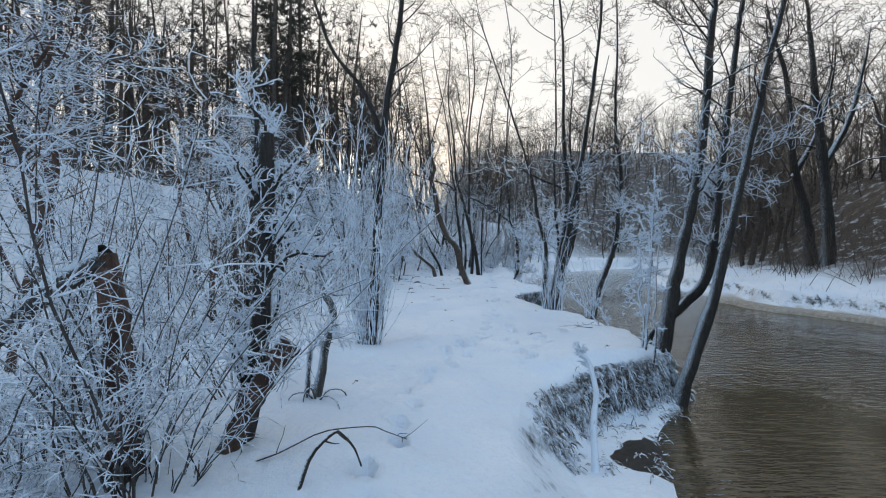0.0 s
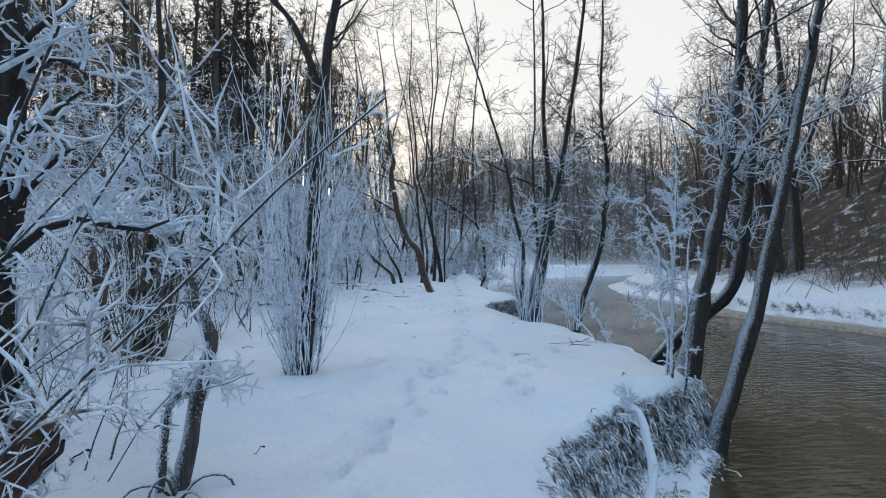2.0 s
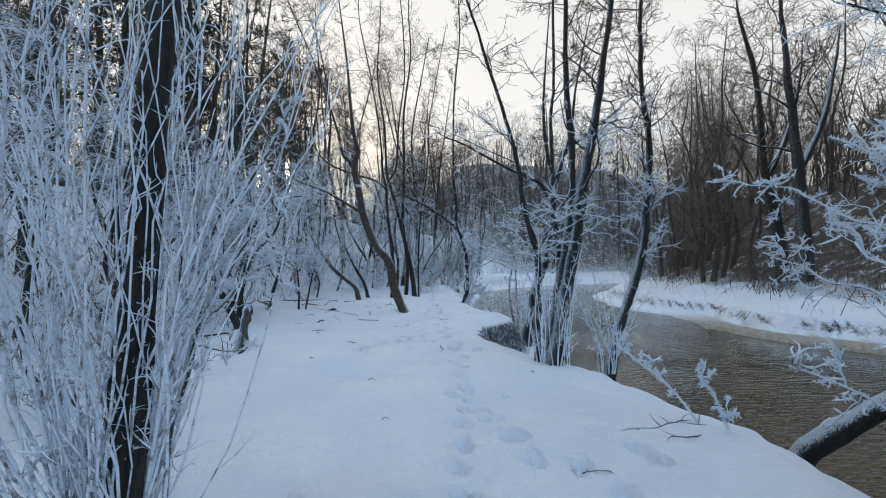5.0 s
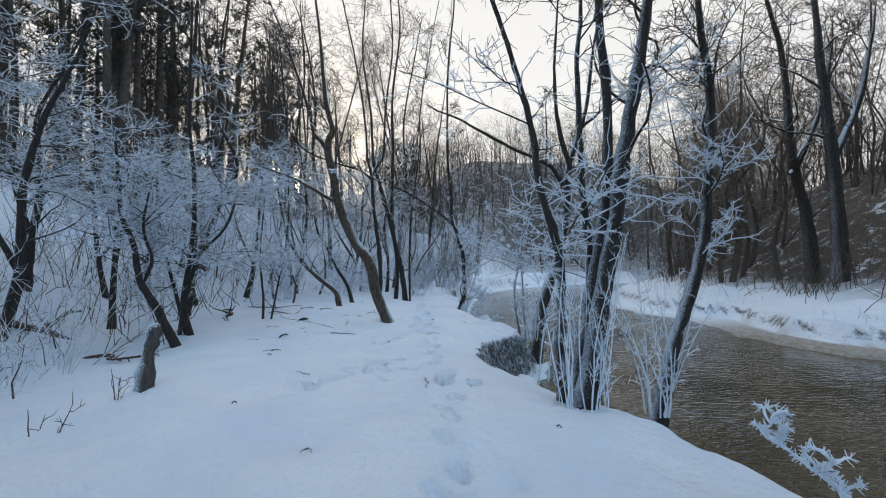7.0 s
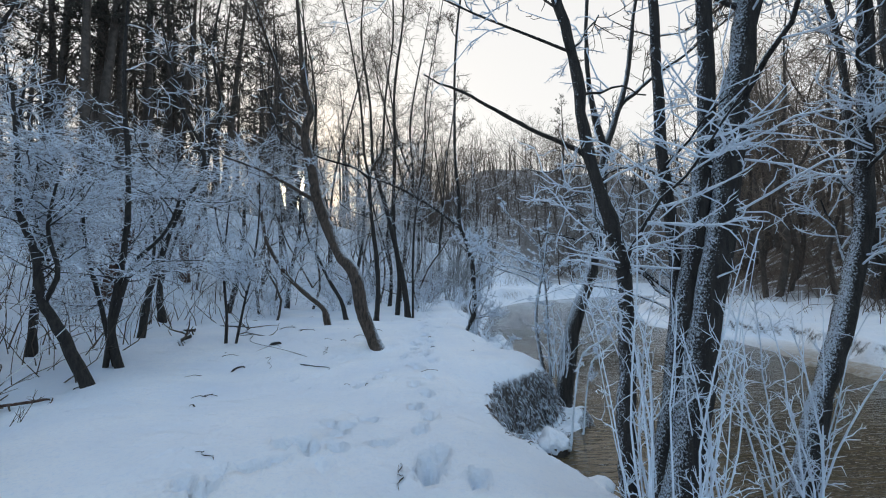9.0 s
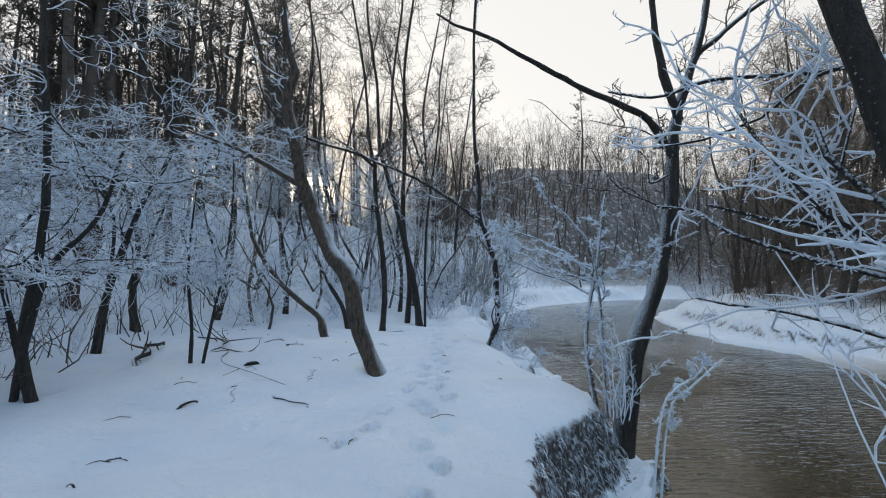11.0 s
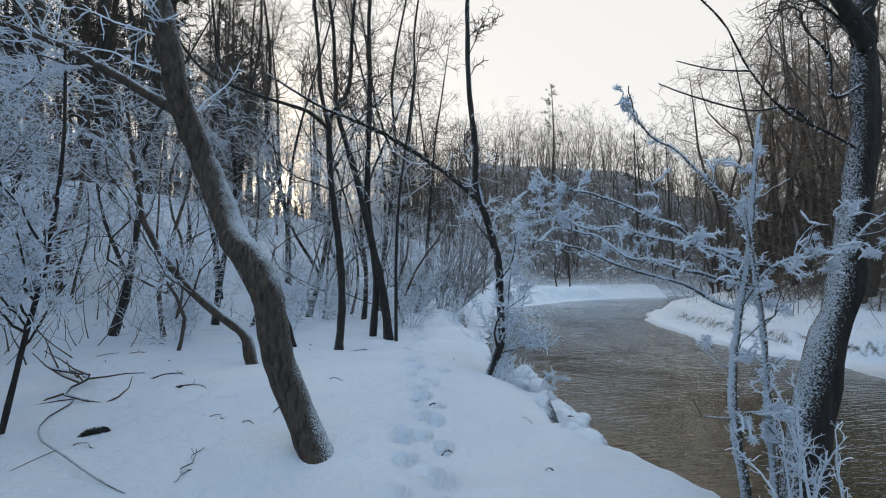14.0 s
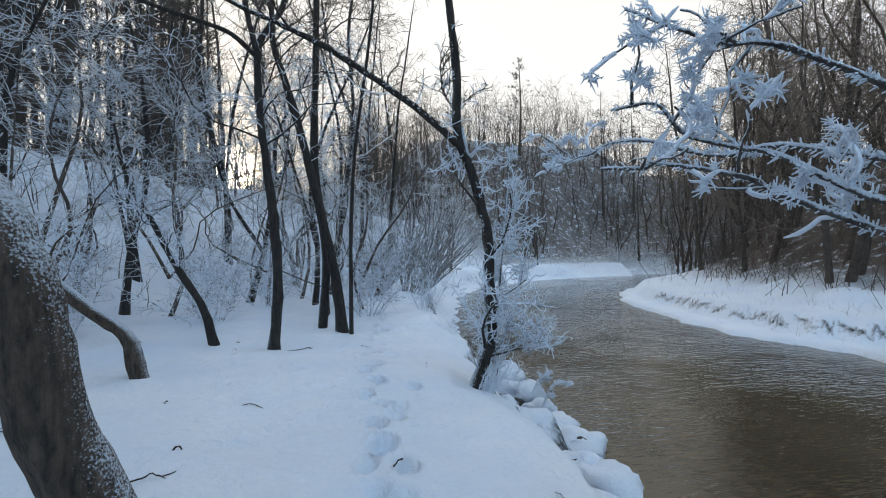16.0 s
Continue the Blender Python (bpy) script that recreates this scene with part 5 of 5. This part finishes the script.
        bare_tree("rimed_stick", "bare shoot thickly coated with rime at the bank edge", [(rise(y, xz), r, r * 0.6)], rng2, MAT_RIME, 3, 0.25, 14, 0.16, 40, 0.07, 9, needles=500, t0=0.2, frost_r=0.008, bark_needles=260, spread=1.2, group="rimed shoots")
    e = thing("broken_log", -1.7, 3.7, ground_at(-1.7, 3.7), "thick torn log leaning out of the snow", "log")
    part("log", stem_mesh("log", spline([(-1.74, 3.7, -0.15), (-1.56, 3.72, 0.28), (-1.41, 3.74, 0.54), (-1.24, 3.77, 0.81)], 14), 0.085, 0.075, MAT_BARK_RED, rng2, 12, 0.2, 0.2), e)
    e = thing("root_tangle", -1.32, 4.98, ground_at(-1.32, 4.98), "small tangle of bent rimed roots in a mound of snow", "roots")
    for a, reach, lift in ((0.3, 0.34, 0.08), (2.6, 0.2, 0.13), (3.4, 0.32, 0.07), (4.0, 0.18, 0.12), (5.6, 0.4, 0.06)):
        ca, sa = math.cos(a), math.sin(a)
        z = ground_at(-1.32, 4.98)
        part("root", stem_mesh("root", spline([(-1.34, 5.0, z - 0.05), (-1.34 + 0.35 * reach * ca, 5.0 + 0.35 * reach * sa, z + lift), (-1.34 + 0.8 * reach * ca, 5.0 + 0.8 * reach * sa, z + lift * 0.8), (-1.34 + reach * ca, 5.0 + reach * sa, z - 0.08)], 9), 0.010, 0.007, MAT_BARK_RIMED, rng2, 6), e)
    for x, y, tall, n in ((4.4, 24.6, 0.8, 8), (4.6, 26.5, 1.5, 12), (4.3, 29.5, 1.8, 14)):
        shoot_clump("bank_shrub", "small rimed shrub on the snowy bank", x, y, rng, n, tall, 0.8, (0.1, 0), 260, 0.4, r=0.007, base=0.2, spread=1.1, crook=0.12, bend=0.05)
    for x, y, tall, n, lean in ((4.6, 33.5, 4.2, 30, 0.45), (5.4, 36.5, 4.5, 30, 0.35), (3.6, 35.0, 4.0, 26, 0.3)):
        shoot_clump("leaning_shrub", "dark shrub fanning out over the water", x, y, rng, n, tall, 0.7, (lean, 0), 420, 0.7, MAT_TWIG_GREY, r=0.02, base=0.4, spread=0.8, crook=0.06)
    for x, y, tall in ((2.6, 28.5, 2.2), (0.2, 30.0, 2.6), (3.3, 32.0, 2.4), (1.2, 34.0, 3.0), (4.2, 36.5, 2.8), (-1.5, 33.0, 2.8), (2.4, 38.5, 3.2), (-0.6, 27.8, 2.2), (5.4, 40.5, 3.0), (-2.6, 26.4, 2.2)):
        shoot_clump("rimed_shrub", "bushy shrub white with thick rime", x, y, rng2, 14, tall, 0.9, (0, 0), 300, 0.7, MAT_RIME_SHRUB, r=0.011, base=0.3, spread=1.1, crook=0.18, k=6, twig_r=0.0065, rise_of=0.15)
    # dry stalks and seedlings that stand out of the snow
    for _ in range(16):
        y = rng2.uniform(5.5, 17)
        x = rng2.uniform(-5.0, -1.5) - 0.04 * y
        shoot_clump("dry_stalks", "few thin dry stalks standing in the snow", x, y, rng2, int(rng2.integers(2, 5)), rng2.uniform(0.4, 0.9), 0.7, (0, 0), 7, 0.25, MAT_TWIG, r=0.006, base=0.12, spread=0.8, crook=0.1, singly=True, k=5, group="dry stalks in the snow")
    # thinner brush on the flat and up the slope
    for _ in range(14):
        y = rng.uniform(8, 24)
        x = float(np.interp(y, FOOT_Y, FOOT_X)) + rng.uniform(-6, 3.2)
        if x > np.interp(y, [8, 20, 30, 40], [-3.2, -1.8, 0.0, 3.0]):
            continue
        shoot_clump("brush", "thin leafless brush dusted with frost", x, y, rng, int(rng.integers(8, 18)), rng.uniform(1.2, 2.8), 0.9, (0, 0), 90, 0.6, MAT_RIME_THIN if rng.random() < 0.65 else MAT_RIME_FAR, r=0.008, base=0.35, spread=1.0, crook=0.12, singly=False, k=5)


river_trees()
shrubs()
fallen_wood()
bank_grass()
bank_clods()
river_mist()


# ---- the woods behind ----
def far_tree(name, label, seed, tall, r, limbs, boughs, twigs, crown0, mat_twig, spread=0.8, up=0.6, bent=0.35, r_twig=0.011, forks=1):
    """A woodland tree: crooked forked trunk, bent limbs and a net of fine crooked twigs."""
    rng = np.random.default_rng(seed)
    e = thing(name, 0, 0, 0, label, "tree", "woodland trees")
    lines, radii = [], []
    for q in range(forks):
        b = np.cumsum(rng.normal(0, bent, (6, 2)), 0) * (0.5 + 0.5 * q)
        z0 = -0.3 if q == 0 else tall * 0.15
        zz = np.linspace(z0, tall * (1 - 0.12 * q), 6)
        b = b - b[0] + (0 if q == 0 else np.linspace(0, 1, 6)[:, None] * rng.normal(0, 1.0, 2))
        line = spline(np.column_stack([b, zz]), 12)
        part("trunk" if q == 0 else "stem", stem_mesh("trunk", line, r * (1 - 0.3 * q), r * 0.12, MAT_FAR_BARK, rng, 8, 0.3, 0.06), e)
        lines.append(line), radii.append(np.linspace(r, r * 0.12, 12))
    P, R = np.stack(lines), np.stack(radii)
    P1, R1 = sprout(rng, P, R, limbs, tall * 0.36, spread, up, 6, 0.3, 0.3, 0.014, crown0, 0.97, 0.25)
    P2, R2 = sprout(rng, np.concatenate([P1, P[:, 6:]]), np.concatenate([R1, R[:, 6:]]), boughs, tall * 0.17, spread * 1.1, up * 0.4, 5, 0.32, 0.4, r_twig, 0.12)
    P3, R3 = sprout(rng, P2, R2, twigs, tall * 0.085, 1.0, 0.1, 3, 0.35, 0.6, r_twig * 0.62, 0.1, 1.0, 0.6)
    part("crown", tube_mesh("crown", [(P1, R1, 4), (P2, R2, 3), (P3, R3, 3)], [mat_twig]), e)
    return e


def conifer(name, label, seed, tall, r, bare):
    """A pine: tall bare lower trunk with dead snags, needle-clad boughs above in uneven tufts."""
    rng = np.random.default_rng(seed)
    e = thing(name, 0, 0, 0, label, "conifer", "dark conifers")
    line = spline([(0, 0, -0.3), (rng.normal(0, 0.15), rng.normal(0, 0.15), tall * 0.5), (rng.normal(0, 0.3), 0, tall)], 10)
    part("trunk", stem_mesh("trunk", line, r, r * 0.15, MAT_FAR_BARK, rng, 8, 0.3, 0.06), e)
    P, R = line[None], np.linspace(r, r * 0.15, 10)[None]
    D, DR = sprout(rng, P, R, 34, 2.0, 1.5, 0.0, 4, 0.2, 0.13, 0.011, 0.06, bare + 0.15)
    D2, DR2 = sprout(rng, D, DR, 80, 0.8, 1.2, 0.0, 3, 0.3, 0.5, 0.007, 0.1)
    fine_part("dead_wood", tube_mesh("dead_wood", [(D, DR, 3), (D2, DR2, 3)], [MAT_TWIG]), e, "dead lower branches")
    B, BR = sprout(rng, P, R, 46, tall * 0.21, 1.5, 0.02, 5, 0.16, 0.25, 0.015, bare, 0.98)
    C, CR = sprout(rng, B, BR, 150, 0.9, 1.1, 0.12, 3, 0.25, 0.5, 0.010, 0.3, 1.0)
    N, _ = sprout(rng, C, CR, 760, 0.48, 1.0, 0.1, 2, 0.2, 0.5, 0.01, 0.1, 1.0)
    nr = np.repeat(np.array([[0.034, 0.008]]), len(N), 0) * rng.uniform(0.6, 1.4, (len(N), 1))
    part("foliage", tube_mesh("foliage", [(B, BR, 3), (C, CR, 3), (N, nr, 3)], [MAT_NEEDLES]), e)
    return e


def woods():
    rng = np.random.default_rng(31)
    grey = [far_tree("woodland_tree", "tall leafless tree in the winter wood", 40 + k, 12.5, 0.13, 18, 95, 430, 0.16, MAT_TWIG, 1.3, 0.3, 0.6, 0.012, forks=2 + k % 2) for k in range(4)]
    poles = [far_tree("pole_tree", "thin straight leafless trunk in the dense wood", 140 + k, 13, 0.12, 12, 55, 240, 0.3, MAT_TWIG, 1.2, 0.3, 0.3, 0.012, forks=1) for k in range(3)]
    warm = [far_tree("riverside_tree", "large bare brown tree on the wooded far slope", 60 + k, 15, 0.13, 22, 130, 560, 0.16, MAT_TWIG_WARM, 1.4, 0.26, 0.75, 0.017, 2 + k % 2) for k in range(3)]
    frosty = [far_tree("rimed_tree", "slender leafless tree lightly frosted", 80 + k, 7, 0.05, 16, 110, 480, 0.1, MAT_RIME_FAR, 1.4, 0.15, 0.5, 0.009, 3) for k in range(3)]
    pines = [conifer("conifer", "dark tall conifer with bare lower trunk", 90 + k, 16, 0.2, 0.3 + 0.08 * k) for k in range(3)]

    def plant(protos, x, y, s):
        p = protos[int(rng.integers(len(protos)))]
        copy_thing(p, pose(x, y, ground_at(x, y) - 0.05, rng.normal(0, 2), rng.normal(0, 2), rng.uniform(0, 360)) @ Matrix.Scale(s, 4))

    # dark conifers on the crest of the slope
    count = 0
    while count < 96:
        y = rng.uniform(9, 80)
        x = float(np.interp(y, FOOT_Y, FOOT_X)) - rng.uniform(7.5, 30)
        bearing = math.degrees(math.atan2(x - 0.6, y - 7.0)) if y > 7 else -60
        if bearing > (-15 if y < 45 else -9) or rng.random() > (0.95 if -38 < bearing else 0.5):
            continue
        plant(pines, x, y, rng.uniform(0.7, 1.1))
        count += 1
    # bare trunks standing close along the crest
    for _ in range(96):
        y = rng.uniform(4, 72)
        x = float(np.interp(y, FOOT_Y, FOOT_X)) - 7.0 - rng.exponential(9)
        plant(poles if rng.random() < 0.65 else grey, x, y, rng.uniform(0.7, 1.1))
    # straight ahead, where the valley bends
    for _ in range(46):
        y = rng.uniform(44, 75)
        x = rng.uniform(-12, 34) + (y - 44) * rng.uniform(-0.3, 0.3)
        if float(np.interp(y, TOP_Y, TOP_X)) - 0.6 < x < float(np.interp(y, OPP_Y, OPP_X)) + 3:
            continue
        plant(grey, x, y, rng.uniform(0.5, 0.9))
    for _ in range(34):
        y = rng.uniform(25, 48)
        x = float(np.interp(y, TOP_Y, TOP_X)) - rng.uniform(1.5, 11)
        plant(frosty, x, y, rng.uniform(0.5, 1.0))
    for x, y, s in ((6.4, 41, 0.8), (7.6, 43.4, 0.9), (8.4, 44.9, 0.75), (9.6, 47.6, 0.8), (10.6, 50.5, 0.9)):
        plant(frosty, x, y, s)
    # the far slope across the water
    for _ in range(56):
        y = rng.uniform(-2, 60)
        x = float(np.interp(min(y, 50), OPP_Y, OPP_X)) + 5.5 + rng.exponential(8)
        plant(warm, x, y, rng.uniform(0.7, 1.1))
    for p in (*grey, *poles, *warm, *frosty, *pines):
        x, y = rng.uniform(30, 60), rng.uniform(64, 90)
        p.location = (x, y, ground_at(x, y) - 0.05)


def thicket(name, label, seed, spots, tall, per, mat, r=0.012):
    """Tangled brush over a whole slope: uncountable thin stems with side twigs."""
    rng = np.random.default_rng(seed)
    n = len(spots) * per
    c = np.repeat(np.array(spots), per, 0)
    foot = np.column_stack([c[:, 0] + rng.normal(0, 0.7, n), c[:, 1] + rng.normal(0, 0.7, n), np.zeros(n)])
    foot[:, 2] = height(foot[:, 0], foot[:, 1], False) - 0.05
    d = unit(np.column_stack([rng.normal(0, 0.35, n), rng.normal(0, 0.35, n), np.ones(n)]))
    ln = tall * rng.uniform(0.4, 1.0, n)
    pts = [foot]
    for _ in range(3):
        d = unit(d + rng.normal(0, 0.26, (n, 3)))
        pts.append(pts[-1] + d * (ln / 3)[:, None])
    P = np.stack(pts, 1)
    R = r * rng.uniform(0.6, 1.5, (n, 1)) * np.linspace(1.3, 0.4, 4)[None]
    S, SR = sprout(rng, P, R, int(n * 2.6), tall * 0.3, 0.8, 0.4, 3, 0.2, 0.6, r * 0.5, 0.2)
    tagged(new(name, tube_mesh(name, [(P, R, 3), (S, SR, 3)], [mat])), label, "undergrowth", kind="stuff")


def undergrowth():
    rng = np.random.default_rng(7)
    spots = []
    for _ in range(190):
        y = rng.uniform(0, 64)
        spots.append((float(np.interp(min(y, 52), OPP_Y, OPP_X)) + 4.2 + rng.exponential(5.5), y))
    for _ in range(60):
        y = rng.uniform(62, 84)
        spots.append((rng.uniform(6, 50), y + 6))
    thicket("far_bank_brush", "dense brown leafless brush on the far slope", 3, spots, 3.0, 13, MAT_TWIG, 0.009)
    spots = []
    for _ in range(50):
        y = rng.uniform(48, 75)
        x = float(np.interp(y, TOP_Y, TOP_X)) - rng.uniform(1.5, 18)
        spots.append((x, y))
    thicket("valley_brush", "grey frosted brush filling the valley end", 5, spots, 3.4, 14, MAT_RIME_FAR, 0.013)
    spots = []
    for _ in range(120):
        y = rng.uniform(10, 55)
        spots.append((float(np.interp(y, FOOT_Y, FOOT_X)) - rng.uniform(1, 18), y))
    low = []
    for _ in range(70):
        y = rng.uniform(6, 48)
        low.append((float(np.interp(y, OPP_Y, OPP_X)) + rng.uniform(1.6, 5.5), y))
    thicket("far_bank_tufts", "rimed grass and low brush on the far snowy bank", 8, low, 0.4, 8, MAT_RIME_FAR, 0.006)
    dark = [(rng.uniform(-10, -3.9), rng.uniform(12, 31)) for _ in range(80)]
    thicket("bare_brush", "bare dark undergrowth crossing over the snowy slope foot", 9, dark, 1.7, 7, MAT_TWIG, 0.009)
    thicket("slope_brush", "thin rimed stems poking from the snowy slope", 6, spots[:50], 2.0, 8, MAT_TWIG_GREY, 0.008)
    thicket("slope_stems", "thin dark stems and brambles on the snowy slope", 12, spots[50:], 2.4, 9, MAT_TWIG, 0.010)
    crest = []
    for _ in range(150):
        y = rng.uniform(6, 66)
        crest.append((float(np.interp(y, FOOT_Y, FOOT_X)) - rng.uniform(7.5, 14), y))
    thicket("crest_brush", "dense dark brown undergrowth along the slope's crest", 13, crest, 3.6, 12, MAT_TWIG, 0.013)


def far_woods():
    """The distant wooded rim of the valley: uncountable thin trees."""
    rng = np.random.default_rng(19)
    n = 2000
    y = rng.uniform(60, 125, n)
    x = rng.uniform(-75, 110, n)
    right = rng.uniform(0, 1, n) < 0.38
    y[right] = rng.uniform(-10, 70, right.sum())
    x[right] = np.interp(np.minimum(y[right], 50), OPP_Y, OPP_X) + rng.uniform(14, 48, right.sum())
    end = ~right & (rng.uniform(0, 1, n) < 0.42)
    y[end], x[end] = rng.uniform(69, 112, end.sum()), rng.uniform(5, 80, end.sum())
    y[~right & ~end & (x > 8)] += 10
    left = ~right & ~end & (rng.uniform(0, 1, n) < 0.55)
    y[left] = rng.uniform(8, 85, left.sum())
    x[left] = np.interp(y[left], FOOT_Y, FOOT_X) - rng.uniform(11, 48, left.sum())
    # the wood is thin where the low sun shines through it
    bearing = np.degrees(np.arctan2(x - 1.0, y - 12.0))
    keep = (bearing < -38) | (bearing > 1) | (rng.uniform(0, 1, n) < np.where(bearing < -13, 0.95, 0.4))
    x, y = x[keep], y[keep]
    n = len(x)
    foot = np.column_stack([x, y, height(x, y, False) - 0.2])
    tall = rng.uniform(4.5, 12.5, n)
    d = unit(np.column_stack([rng.normal(0, 0.06, n), rng.normal(0, 0.06, n), np.ones(n)]))
    P = np.stack([foot + d * (tall * f)[:, None] + (rng.normal(0, 0.75, (n, 3)) * f ** 0.6) for f in (0, 0.25, 0.5, 0.75, 1.0)], 1)
    R = rng.uniform(0.035, 0.095, (n, 1)) * np.array([[1.1, 0.8, 0.55, 0.3, 0.1]])
    L, LR = sprout(rng, P, R, n * 8, 3.8, 1.25, 0.3, 3, 0.4, 0.35, 0.02, 0.12)
    T, TR = sprout(rng, L, LR, n * 22, 1.9, 1.0, 0.15, 2, 0.0, 0.5, 0.013, 0.1)
    tagged(new("far_wood", tube_mesh("far_wood", [(P, R, 4), (L, LR, 3), (T, TR, 3)], [MAT_TWIG])), "grey-brown leafless woods on the valley rim", "woods", kind="stuff")


woods()
undergrowth()
far_woods()
